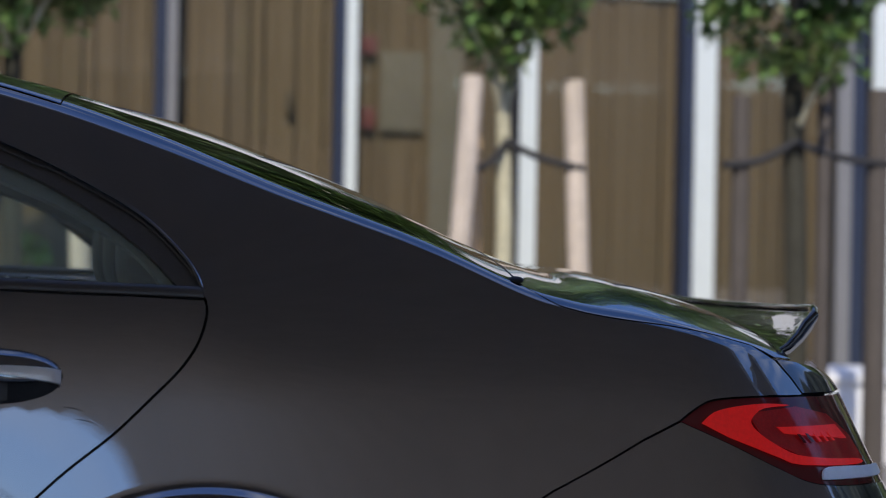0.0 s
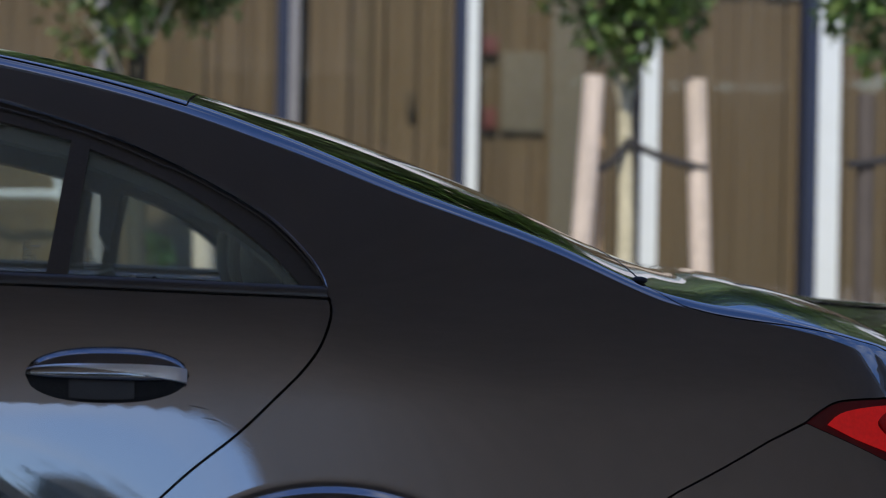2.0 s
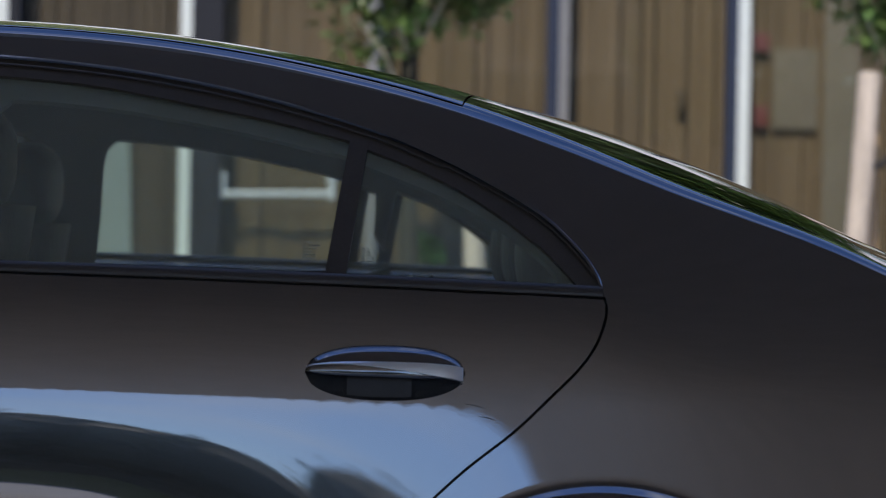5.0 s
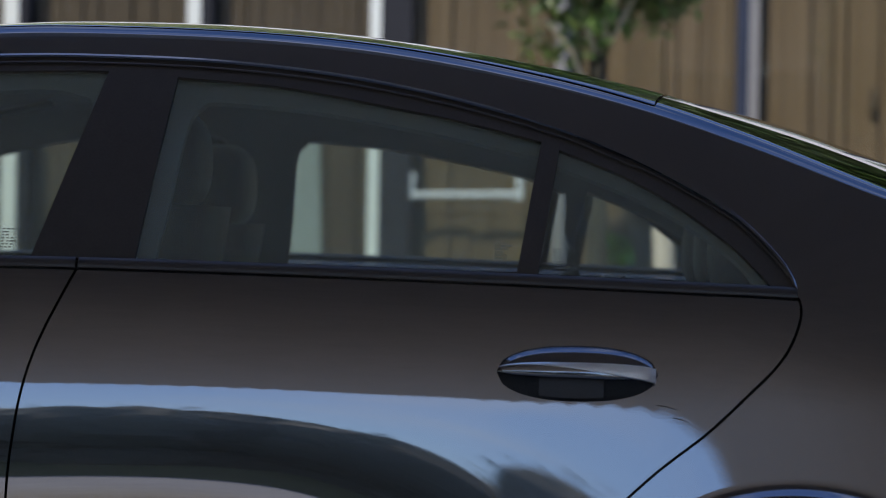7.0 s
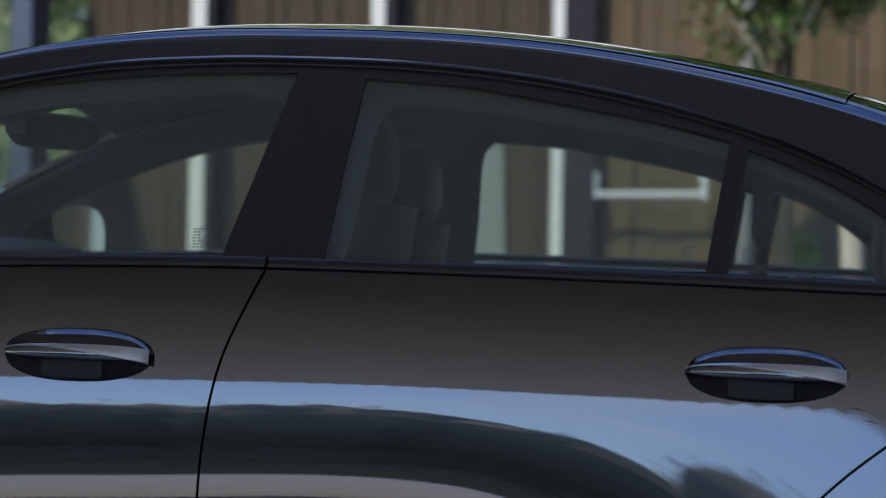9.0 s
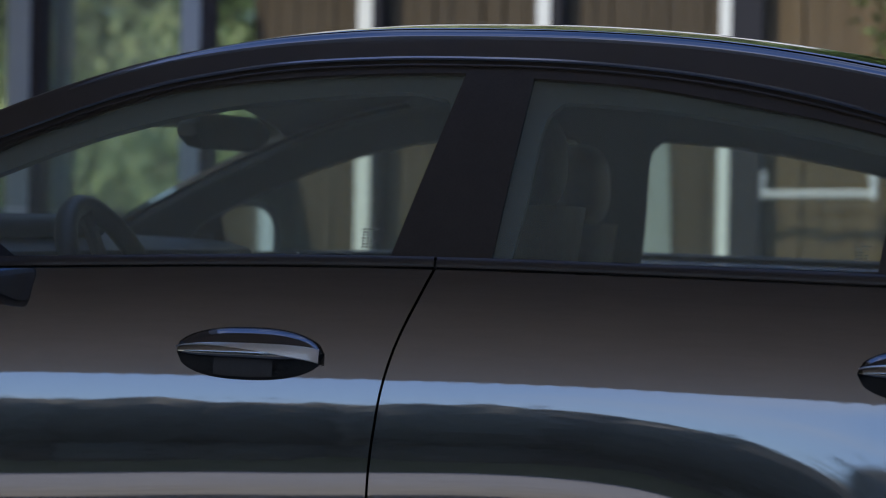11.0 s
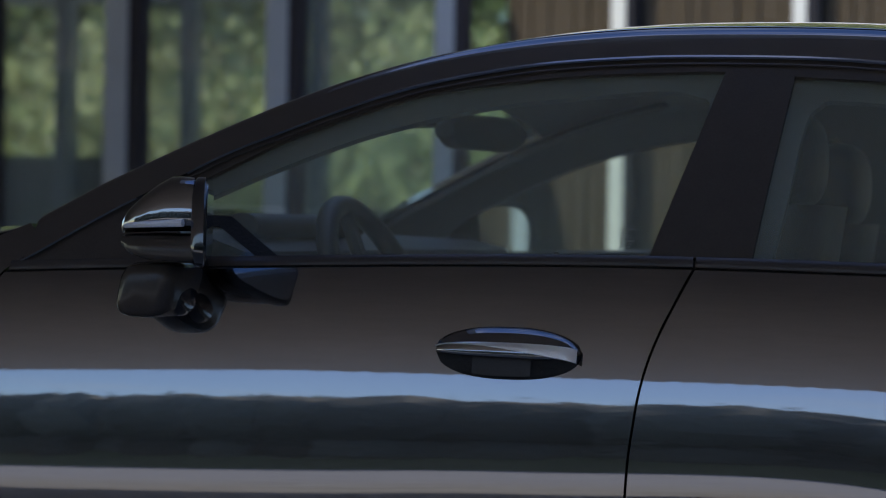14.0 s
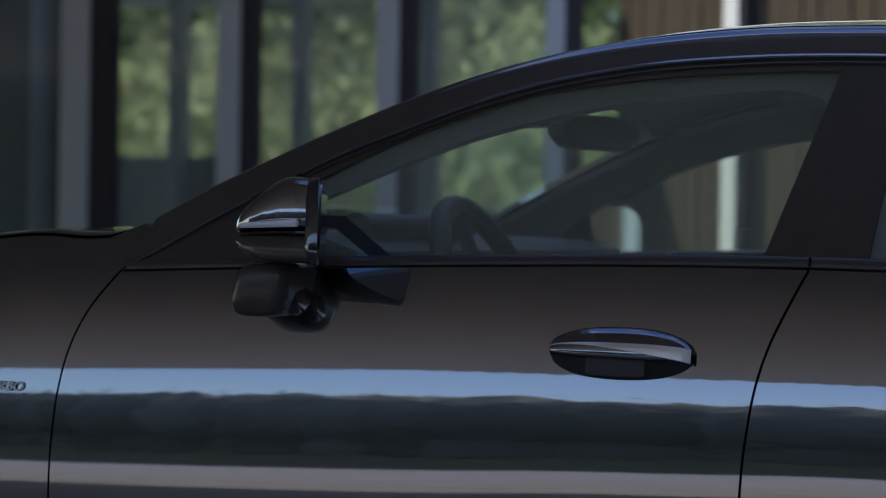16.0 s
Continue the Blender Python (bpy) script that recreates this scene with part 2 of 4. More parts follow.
def tube(path, radius, sides=8, bm=None, cap=True):
    """A round bar along a path; radius: one number or one for each point."""
    bm = bm or bmesh.new()
    pts = [Vector(p) for p in path]
    rad = radius if isinstance(radius, (list, tuple)) else [radius] * len(pts)
    rings = []
    for i, p in enumerate(pts):
        d = (pts[min(i + 1, len(pts) - 1)] - pts[max(i - 1, 0)]).normalized()
        side = d.cross(Vector((0, 0, 1)) if abs(d.z) < 0.9 else Vector((1, 0, 0))).normalized()
        up = side.cross(d)
        rings.append([bm.verts.new(p + rad[i] * (math.cos(a) * side + math.sin(a) * up)) for a in [2 * math.pi * k / sides for k in range(sides)]])
    for a, b in zip(rings, rings[1:]):
        for k in range(sides):
            bm.faces.new((a[k], a[(k + 1) % sides], b[(k + 1) % sides], b[k]))
    if cap:
        bm.faces.new(rings[0][::-1])
        bm.faces.new(rings[-1])
    return bm


def loft(rings, closed=True, bm=None, cap=True):
    """A skin over rings of points."""
    bm = bm or bmesh.new()
    vs = [[bm.verts.new(p) for p in r] for r in rings]
    n = len(vs[0])
    for a, b in zip(vs, vs[1:]):
        for k in range(n if closed else n - 1):
            bm.faces.new((a[k], a[(k + 1) % n], b[(k + 1) % n], b[k]))
    if cap and closed:
        bm.faces.new(vs[0][::-1])
        bm.faces.new(vs[-1])
    return bm


def blob(c, r, bm=None, seg=20, power=1.0, turn=None):
    """A rounded body with half-axes r; power below 1 makes it boxier."""
    own = bmesh.new()
    bmesh.ops.create_uvsphere(own, u_segments=seg, v_segments=seg // 2 + 2, radius=1)
    for v in own.verts:
        v.co = Vector([math.copysign(abs(q) ** power, q) * k for q, k in zip(v.co, r)])
    own.transform(Matrix.Translation(c) @ (turn or Matrix()))
    return own if bm is None else join(bm, own)

# ---- the car's skin: one surface, u runs along the car, v up its side and over its top ----
SIDE_Y, MID_Y = 3.10, 4.00
BELT = [(-2.2, 0.935), (-1.891, 0.9464), (-1.389, 0.9642), (-0.839, 0.9755), (-0.42, 0.9708), (-0.089, 0.9633), (0.157, 0.9558), (0.326, 0.9502), (0.75, 0.92), (1.2, 0.865), (1.5, 0.83)]
EDGE = [(-3.3, 0.66), (-3.05, 0.79), (-2.70, 0.90), (-2.35, 0.970), (-2.08, 1.005), (-1.90, 1.0077), (-1.73, 1.0905), (-1.56, 1.1703), (-1.39, 1.2404), (-1.22, 1.2932), (-1.05, 1.3262), (-0.87, 1.3425), (-0.68, 1.3434), (-0.49, 1.3370), (-0.30, 1.3214), (-0.11, 1.2924), (0.08, 1.2486), (0.27, 1.1844), (0.47, 1.1014), (0.67, 1.0281), (0.87, 0.9560), (0.95, 0.9395), (1.08, 0.9170), (1.24, 0.8880), (1.40, 0.8530), (1.70, 0.780)]


def smooth(a, b, x):
    t = min(1.0, max(0.0, (x - a) / (b - a)))
    return t * t * (3 - 2 * t)


def spline(pts, x):
    """A smooth height through a few control points."""
    n = len(pts)
    if x <= pts[0][0] or x >= pts[-1][0]:
        (a, b), (c, d) = (pts[0], pts[1]) if x <= pts[0][0] else (pts[-2], pts[-1])
        return b + (x - a) * (d - b) / (c - a)
    i = next(i for i in range(n - 1) if x <= pts[i + 1][0])
    (x0, y0), (x1, y1) = pts[i], pts[i + 1]
    h = x1 - x0
    t, s = (x - x0) / h, (y1 - y0) / h
    m0 = s if i == 0 else 0.5 * (s + (y0 - pts[i - 1][1]) / (x0 - pts[i - 1][0]))
    m1 = s if i == n - 2 else 0.5 * (s + (pts[i + 2][1] - y1) / (pts[i + 2][0] - x1))
    return (2 * t**3 - 3 * t * t + 1) * y0 + (t**3 - 2 * t * t + t) * h * m0 + (3 * t * t - 2 * t**3) * y1 + (t**3 - t * t) * h * m1


def softplus(q):
    return q if q > 30 else math.log1p(math.exp(q))


CREASE = [(-2.2, 0.77), (-1.786, 0.785), (-1.318, 0.801), (-0.954, 0.805), (-0.523, 0.8064), (-0.276, 0.8005), (-0.178, 0.7998), (-0.085, 0.797), (0.064, 0.797), (0.3, 0.80), (0.6, 0.805), (1.0, 0.80), (1.5, 0.76)]
LEAN = [(-2.2, 0.16), (-0.1, 0.16), (0.064, 0.162), (0.16, 0.165), (0.27, 0.170), (0.42, 0.177), (0.7, 0.186), (1.5, 0.186)]
BULGE = [(-2.2, 0.65), (-1.786, 0.68), (-1.318, 0.72), (-0.954, 0.80), (-0.42, 0.81), (-0.276, 0.60), (-0.09, 0.20), (0.08, 0.0), (0.25, -0.18), (1.8, -0.18)]


def inset(x, z):
    """How far the side lies inside the car's widest plane: it leans in more and more towards the belt, then bends into the greenhouse."""
    zc, k, lean = spline(CREASE, x), spline(BULGE, x), spline(LEAN, x)

    def run(d):
        return lean * d + (0.5 * k if d < 0 else 0.275) * d * d
    low = run(max(min(z, 0.95), 0.45) - zc) - run(0.95 - zc)
    if z > 0.95:
        low += (lean + 0.55 * (0.95 - zc)) * (z - 0.95)
    if z < 0.45:
        low += 1.1 * (0.45 - z) ** 2
    far = smooth(0.22, 0.75, x)
    w = 0.02 + 0.10 * far
    zk = spline(BELT, x) - 0.005 + 0.5 * w * far
    tb = 0.27 * (1 - 0.5 * smooth(0.65, 1.2, x))
    flare = 0.0
    for cx in (0.325, -2.40):
        r = math.hypot(x - cx, z - 0.325) - 0.351
        flare += 0.011 * (1 - smooth(-0.006, 0.017, r))
    return 0.075 + 0.05 * max(0, -x - 1.3) ** 2 + 0.055 * max(0, min(x, 1.3) - 0.10) ** 2 + low + tb * w * softplus((z - zk) / w) - flare


TAIL_U, TAIL_R, NOSE_U, NOSE_R = 1.19, 0.35, -2.78, 0.55


def bend(u):
    """The rounded corners of tail and nose in plan: x and inset."""
    for u1, r, s in ((TAIL_U, TAIL_R, 1), (NOSE_U, NOSE_R, -1)):
        if s * (u - u1) > 0:
            a = min(s * (u - u1) / r, 1.38)
            rest = s * (u - u1) - a * r
            return u1 + s * (r * math.sin(a) + rest * math.cos(a)), r * (1 - math.cos(a)) + rest * math.sin(a)
    return u, 0.0


LIFT = [(-1.1, 9.0), (-0.6, 11.6), (-0.2, 10.8), (0.05, 12.0), (0.25, 13.3), (0.45, 16.2), (0.65, 14.8), (0.83, 14.0), (0.95, 16.5), (1.1, 22.0), (1.3, 22.0), (1.7, 16.0)]


def extra_radius(u):
    return 0.002 + 0.012 * smooth(-1.35, -0.9, u) + 0.012 * smooth(-0.5, 0.1, u) - 0.014 * smooth(0.22, 0.6, u) - 0.012 * smooth(0.95, 1.15, u)


def edge_radius(u):
    return 0.015 + 0.007 * smooth(-0.1, 0.3, u) + 0.012 * smooth(0.95, 1.15, u) + extra_radius(u)


def rim(u):
    """The height at which the side begins to turn over into the top."""
    return spline(EDGE, u) - 0.66 * extra_radius(u)


def crown_span(u):
    """The width over which the crown of the top levels out."""
    return 0.20 + 0.20 * smooth(0.0, 0.4, u) - 0.22 * smooth(0.80, 1.0, u)


def edge_lift(u):
    """Degrees by which the top rises at its rim, towards the middle line."""
    return max(3.5, spline(LIFT, u)) if u > -1.1 else 7.5 - 5.0 * smooth(-1.78, -1.96, u)


def skin(u, v):
    """The point (x, inset, z) of the skin."""
    x, corner = bend(u)
    zt = rim(u)
    z = min(v, zt)
    y = inset(u, z)
    if v > zt:
        a0 = math.atan((inset(u, zt) - inset(u, zt - 0.004)) / 0.004)
        r = edge_radius(u)
        lift = radians(edge_lift(u))
        a1 = math.pi / 2 - lift
        w = v - zt
        a = min(a0 + w / r, a1)
        y += r * (math.cos(a0) - math.cos(a))
        z += r * (math.sin(a) - math.sin(a0))
        s = w - r * (a1 - a0)
        if s > 0:
            wide = 0.9 - y
            s = min(s, wide)
            y += s
            span = crown_span(u)
            z += math.tan(lift) * span * (1 - math.exp(-s / span))
    x -= 0.45 * (z - 0.57) * smooth(0.60, 1.50, u)
    return x, y + corner, z


def middle(u):
    """The v of the car's middle line at u."""
    return rim(u) + 1.4

# ---- ground, canopy and the building across the way ----
def sheet(lo, hi, z, n=1):
    bm = bmesh.new()
    bmesh.ops.create_grid(bm, x_segments=n, y_segments=n, size=0.5)
    bm.transform(Matrix.Translation(((lo[0] + hi[0]) / 2, (lo[1] + hi[1]) / 2, z)) @ Matrix.Diagonal((hi[0] - lo[0], hi[1] - lo[1], 1, 1)))
    return bm


solo("ground", sheet((-600, -600), (600, 600), 0.0, 8), ASPHALT, "pale grey concrete yard", "ground", kind="structure")
solo("pavement", box((-30, 7.2, -0.05), (30, 24, 0.10), 0.01), PAVING, "pale paving with a kerb before the building", "pavement", kind="structure")
CANOPY_Z, BACK_Y, FRONT_Y = 3.6, -8.0, 2.0
solo("canopy", box((-40, BACK_Y, CANOPY_Z), (11.0, FRONT_Y, CANOPY_Z + 0.5)), CEILING, "deep grey canopy over the parking place", "canopy", kind="structure")
# Both wings are unseen, added to shade the left fins and front pillar.
solo("shade_wing", box((-40, FRONT_Y, CANOPY_Z), (-2.6, 8.2, CANOPY_Z + 0.5)), CEILING, "unseen grey wing added to darken the front pillar", "canopy", kind="structure")
solo("shade_wing", box((-40, 8.2, CANOPY_Z), (-4.35, 11.9, CANOPY_Z + 0.5)), CEILING, "unseen grey wing added to shade the left fins", "canopy", kind="structure")

FINS = [-0.815, -0.7235, -0.6315, -0.5388, -0.4477, -0.3545, -0.2665, -0.1771, -0.0914, -0.0049, 0.0796, 0.1652, 0.2516, 0.3378, 0.4237, 0.510, 0.597]
FRONT_LINE = 12.2


def facade(u):
    """A place on the building's straight front."""
    return Vector((u * FRONT_LINE, FRONT_LINE, 0))


TOP = 2.75
front = thing("wall_facade", (0, 12.2, 0), "glazed building front with white fins before timber slats", "facade", kind="structure")


def upright(a, b, z0, z1, depth, out, bevel=0.004):
    """A slab that stands on the plan from a to b, depth thick, its face out metres before the line."""
    d = (b - a).normalized()
    n = Vector((d.y, -d.x, 0))
    at = (a + b) / 2 + n * (out - depth / 2)
    bm = box((-(b - a).length / 2, -depth / 2, z0), ((b - a).length / 2, depth / 2, z1), bevel)
    bm.transform(Matrix.Translation((at.x, at.y, 0)) @ Matrix.Rotation(math.atan2(d.y, d.x), 4, "Z"))
    return bm


pts = [facade(u) for u in FINS]
for i, (a, b) in enumerate(zip(pts, pts[1:])):
    mid = (a + b) / 2
    d = (b - a).normalized()
    timber = FINS[i] >= -0.30
    pane = part("pane", upright(a, b, 0.12, TOP, 0.012, 0.0, 0), PANE if FINS[i] > -0.36 else VEILED_PANE, front, "clear facade glass" if timber else "facade glass with a painted pale veil", smooth_shade=False)
    pane.visible_shadow = False
    if FINS[i] > -0.36:
        part("backing", upright(a if timber else facade(-0.32), b, 0.1, TOP, 0.06, -0.20), TIMBER_BACK, front)
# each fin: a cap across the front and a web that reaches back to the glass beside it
# The webs' dark and navy colours include the shade on the fins' sides.
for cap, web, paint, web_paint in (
        ((-9.82, -9.65), (-9.65, -9.58), FIN_WING, FIN_WING_WEB), ((-8.71, -8.54), (-8.54, -8.47), FIN_WING, FIN_WING_WEB), ((-7.60, -7.39), (-7.39, -7.25), FIN_WING, FIN_WING_WEB),
        ((-6.455, -6.30), (-6.30, -6.22), FIN_WING, FIN_WING_WEB), ((-5.36, -5.22), (-5.22, -5.145), FIN_WING, FIN_WING_WEB), ((-4.27, -4.155), (-4.155, -4.09), FIN_WING, FIN_WING_WEB),
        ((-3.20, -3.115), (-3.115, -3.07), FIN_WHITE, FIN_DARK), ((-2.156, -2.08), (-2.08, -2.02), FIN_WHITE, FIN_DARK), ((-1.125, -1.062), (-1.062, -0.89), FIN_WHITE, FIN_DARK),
        ((-0.09, -0.03), (-0.03, 0.0), FIN_SHADED, FIN_NAVY), ((0.98, 1.035), (0.918, 0.98), FIN_SHADED, FIN_NAVY), ((1.985, 2.05), (1.93, 1.985), FIN_WHITE, FIN_NAVY),
        ((3.00, 3.10), (2.975, 3.00), FIN_WHITE, FIN_DARK), ((4.05, 4.18), (3.985, 4.05), FIN_WHITE, FIN_NAVY), ((4.94, 5.03), (5.03, 5.12), FIN_SHADED, FIN_NAVY),
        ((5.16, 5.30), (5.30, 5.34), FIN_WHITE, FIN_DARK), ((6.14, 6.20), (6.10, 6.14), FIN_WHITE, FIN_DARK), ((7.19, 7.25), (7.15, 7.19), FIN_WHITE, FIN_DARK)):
    def span(lo_hi):
        return Vector((lo_hi[0], FRONT_LINE, 0)), Vector((lo_hi[1], FRONT_LINE, 0))
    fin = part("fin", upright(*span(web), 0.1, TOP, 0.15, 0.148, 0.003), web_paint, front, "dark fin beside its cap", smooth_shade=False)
    part("cap", upright(*span(cap), 0.1, TOP, 0.04, 0.162, 0.003), paint, fin, {FIN_WHITE: "white aluminium cap", FIN_WING: "aluminium cap paled against the wing shade", FIN_SHADED: "aluminium cap greyed for shade"}[paint], smooth_shade=False)
part("fascia", upright(facade(-0.30), pts[-1], 2.535, TOP + 0.36, 0.10, -0.085), PARAPET, front, "white fascia above the timber")
for a, b in ((pts[0], pts[-1]),):
    part("parapet", upright(a, b, TOP, TOP + 0.32, 0.05, 0.0), PARAPET, front, "white parapet above the glass")
    part("threshold", upright(a, b, 0.08, 0.14, 0.3, 0.05), FIN_DARK, front)
solo("wall_back", box((-3.7, 17.0, 0.1), (12, 17.3, TOP)), DARKROOM, "dark back wall of the building", "wall", kind="structure")
solo("wall_cross", box((-3.85, 12.75, 0.1), (-3.7, 17.3, TOP)), DARKROOM, "dark cross wall of the building", "wall", kind="structure")
solo("roof_back", box((-14, 12.5, 3.0), (12, 17.3, 3.07)), PARAPET, "flat roof of the building", "roof", kind="structure")
rear_front = thing("wall_rear_glazing", (-8, 16.5, 0), "glazed rear front of the building with grey posts", "facade", kind="structure")
for k in range(8):
    x = -12.81 + 1.18 * k
    part("post", box((x, 16.4, 0.1), (x + 0.11, 16.6, 3.0), 0.005), POST, rear_front, smooth_shade=False)
part("sill_wall", box((-14, 16.62, 0.1), (-8.72, 16.8, 1.60), 0.01), SPANDREL, rear_front, "grey lower wall")
part("sill_wall", box((-8.72, 16.62, 0.1), (-3.85, 16.8, 1.16), 0.01), SPANDREL, rear_front)

# Added sheet whose dark colour stands for the dim room at the left.
solo("dim_room_panel", box((-9.9, 12.72, 0.1), (-7.66, 12.78, TOP), 0.005), DIM_ROOM_GREY, "dark grey-green panel standing for the dim interior", "screen", kind="structure")
solo("left_room_post", box((-8.20, 12.60, 0.1), (-8.10, 12.70, TOP), 0.005), POST, "pale grey post before the dark panel", "post", kind="structure")

# things on and behind the glass
def at_front(u, out):
    p = facade(u)
    d = (facade(u + 0.01) - facade(u - 0.01)).normalized()
    return p + Vector((d.y, -d.x, 0)) * out, math.atan2(d.y, d.x)


def mounted(name, u, out, z, size, mat, label, category, bevel=0.01):
    p, a = at_front(u, out)
    bm = box((-size[0] / 2, -size[1] / 2, -size[2] / 2), tuple(s / 2 for s in size), bevel)
    bm.transform(Matrix.Translation((p.x, p.y, z)) @ Matrix.Rotation(a, 4, "Z"))
    return solo(name, bm, mat, label, category, at=(p.x, p.y, z - size[2] / 2))


mounted("alarm_box", 0.1765, -0.085, 2.19, (0.085, 0.06, 0.10), RED, "small red alarm box on the timber wall", "alarm")
mounted("fire_extinguisher", 0.1768, -0.085, 1.77, (0.075, 0.06, 0.12), RED, "red fire extinguisher on the timber wall", "extinguisher")
mounted("notice_board", 0.193, -0.095, 1.93, (0.26, 0.03, 0.46), PALE, "pale board behind the glass", "board")
mounted("notice_board", 0.214, -0.07, 1.75, (0.20, 0.03, 1.5), PALE, "tall pale board behind the glass", "board")
mounted("intercom", 0.139, -0.07, 1.85, (0.04, 0.04, 0.12), TIMBER_BACK, "brown intercom on the timber wall", "intercom")

# push bar on the glass door
bar_a, ang = at_front(-0.0725, 0.10)
bar_b, ang = at_front(-0.0225, 0.10)
rail = thing("push_bar", tuple((bar_a + bar_b) / 2 + Vector((0, 0, 1.27))), "white push bar with round ends on the glass front", "handle")
part("bar", tube([bar_a + Vector((0, 0, 1.268)), bar_b + Vector((0, 0, 1.278))], 0.017, 10), POST, rail)
for p in (bar_a, bar_b):
    part("bracket", tube([p + Vector((0, 0, 1.25)), p + Vector((0, 0, 1.35))], 0.02, 10), POST, rail)
    part("knob", blob(p + Vector((0, 0, 1.365)), (0.028, 0.028, 0.028), seg=16), POST, rail)


# ---- young trees on their stakes ----
def leaf_cloud(rng, centre, radius, count, size, squash=1.0, lower=None):
    verts, faces = [], []
    for _ in range(count):
        for _ in range(20):
            d = Vector((rng.gauss(0, 1), rng.gauss(0, 1), rng.gauss(0, 1))).normalized()
            r = rng.random() ** 0.45
            lump = 0.78 + 0.35 * noise.noise(d * 1.7 + Vector(centre))
            p = Vector(centre) + Vector((d.x * radius * r * lump, d.y * radius * r * lump, d.z * radius * squash * r * lump))
            if noise.noise(p * 3.1) > -0.18:
                break
        a = Matrix.Rotation(rng.uniform(0, 6.28), 3, "Z") @ Matrix.Rotation(rng.uniform(-1.1, 0.7), 3, "X") @ Matrix.Rotation(rng.uniform(-0.5, 0.5), 3, "Y")
        s = size * rng.uniform(0.6, 1.3)
        k = len(verts)
        for q in ((0, 0, 0), (0.28, 0.5, 0.10), (0, 1.0, -0.05), (-0.28, 0.5, 0.10), (0, 0.5, 0.0)):
            verts.append(p + a @ (Vector(q) * s))
        faces += [(k, k + 1, k + 4), (k + 1, k + 2, k + 4), (k + 2, k + 3, k + 4), (k + 3, k, k + 4)]
    data = bpy.data.meshes.new("crown")
    data.from_pydata(verts, [], faces)
    return data


def stake(x, y, top, lean, mat, r=0.047, group="tree stakes"):
    bm = tube([(x + lean * (top - z) * -1, y, z) for z in (0.08, 0.5, 1.0, top - 0.02, top - 0.004, top)], [r, r, r * 0.99, r * 0.98, r * 0.93, r * 0.8], 12)
    return solo("tree_stake", bm, mat, "round weathered wooden tree stake in the pavement", "stake", group, at=(x - lean * top, y, 0.08))


def tree(seed, x, y, fork, crown_r, label, count=2600, size=0.085, lean=0.0, bark=BARK):
    rng = random.Random(seed)
    root = thing("tree", (x, y, 0.1), label, "tree", "young street trees")
    path = [(x + lean * z + 0.012 * math.sin(3 * z + seed), y, z) for z in [0.08 + (fork + 0.9 - 0.08) * k / 12 for k in range(13)]]
    part("trunk", tube(path, [(0.043 if bark == BARK else 0.052) - 0.0016 * k for k in range(13)], 10), bark, root, "pale mottled trunk" if bark == BARK else "trunk with shade in its bark colour")
    top = Vector(path[-1])
    for k in range(9):
        a, b = rng.uniform(0, 6.28), rng.uniform(0.3, 1.0)
        s = Vector(path[rng.randrange(7, 12)])
        e = s + Vector((math.cos(a) * 0.5, math.sin(a) * 0.5, 0.35 + 0.4 * b)) * crown_r
        part("limb", tube([s, (s + e) / 2 + Vector((0, 0, 0.06)), e], [0.016, 0.011, 0.005], 6), BARK, root)
    part("upper_crown", leaf_cloud(rng, (top.x, top.y, fork + crown_r * 2.9), crown_r * 1.3, int(count * 1.3), size * 1.3, 1.05), LEAF, root, smooth_shade=False)
    part("crown", leaf_cloud(rng, (top.x, top.y, fork + crown_r * 1.12), crown_r, count, size, 1.25), LEAF, root, "glossy green leaves in an uneven crown", smooth_shade=False)
    return root


tree(11, 2.13, 8.85, 1.74, 0.52, "young tree with glossy leaves tied between stakes", count=4400)
tree(12, 3.20, 8.25, 1.62, 0.55, "young tree with a shade-darkened trunk beside stakes", bark=BARK_SHADED)
tree(13, 0.135, 9.20, 1.74, 0.68, "young tree with a full green crown", count=6000, lean=-0.01, bark=BARK_SHADED)
stake(1.964, 8.70, 1.74, 0.063, STAKE)
stake(2.045, 9.02, 1.69, -0.005, STAKE_RAW, 0.035)
stake(2.419, 8.80, 1.745, -0.045, STAKE)
stake(3.30, 8.20, 1.72, 0.0, STAKE_SHADED, 0.030)
stake(2.955, 8.22, 1.66, 0.0, STAKE_SHADED, 0.036)
stake(3.53, 8.20, 1.70, 0.0, STAKE_SHADED, 0.045)
stake(0.38, 9.15, 1.62, -0.03, STAKE)


def strap(a, m, b, group="tree straps"):
    a, m, b = Vector(a), Vector(m), Vector(b)
    pts = [a.lerp(m, k / 6) - Vector((0, 0, 0.03 * math.sin(math.pi * k / 6))) for k in range(7)] + [m.lerp(b, k / 6) - Vector((0, 0, 0.02 * math.sin(math.pi * k / 6))) for k in range(1, 7)]
    bm = tube(pts, 0.016, 8)
    return solo("tree_strap", bm, STRAP, "black rubber strap tying a tree to its stakes", "strap", group, at=tuple(m))


strap((1.99, 8.74, 1.36), (2.13, 8.80, 1.48), (2.46, 8.76, 1.375))
strap((2.87, 8.18, 1.38), (3.17, 8.19, 1.48), (3.56, 8.16, 1.40))
strap((0.135, 9.15, 1.46), (0.25, 9.14, 1.45), (0.38, 9.12, 1.40))

# white planter by the second tree, a bright young shrub and a pale curtain
planter = thing("planter", (3.9, 9.2, 0.1), "white rounded planter box on the pavement", "planter")
part("body", box((3.64, 9.0, 0.10), (4.6, 9.6, 0.46), 0.03), WHITE, planter)
part("rim", box((3.62, 8.98, 0.46), (4.62, 9.62, 0.51), 0.015), WHITE, planter)
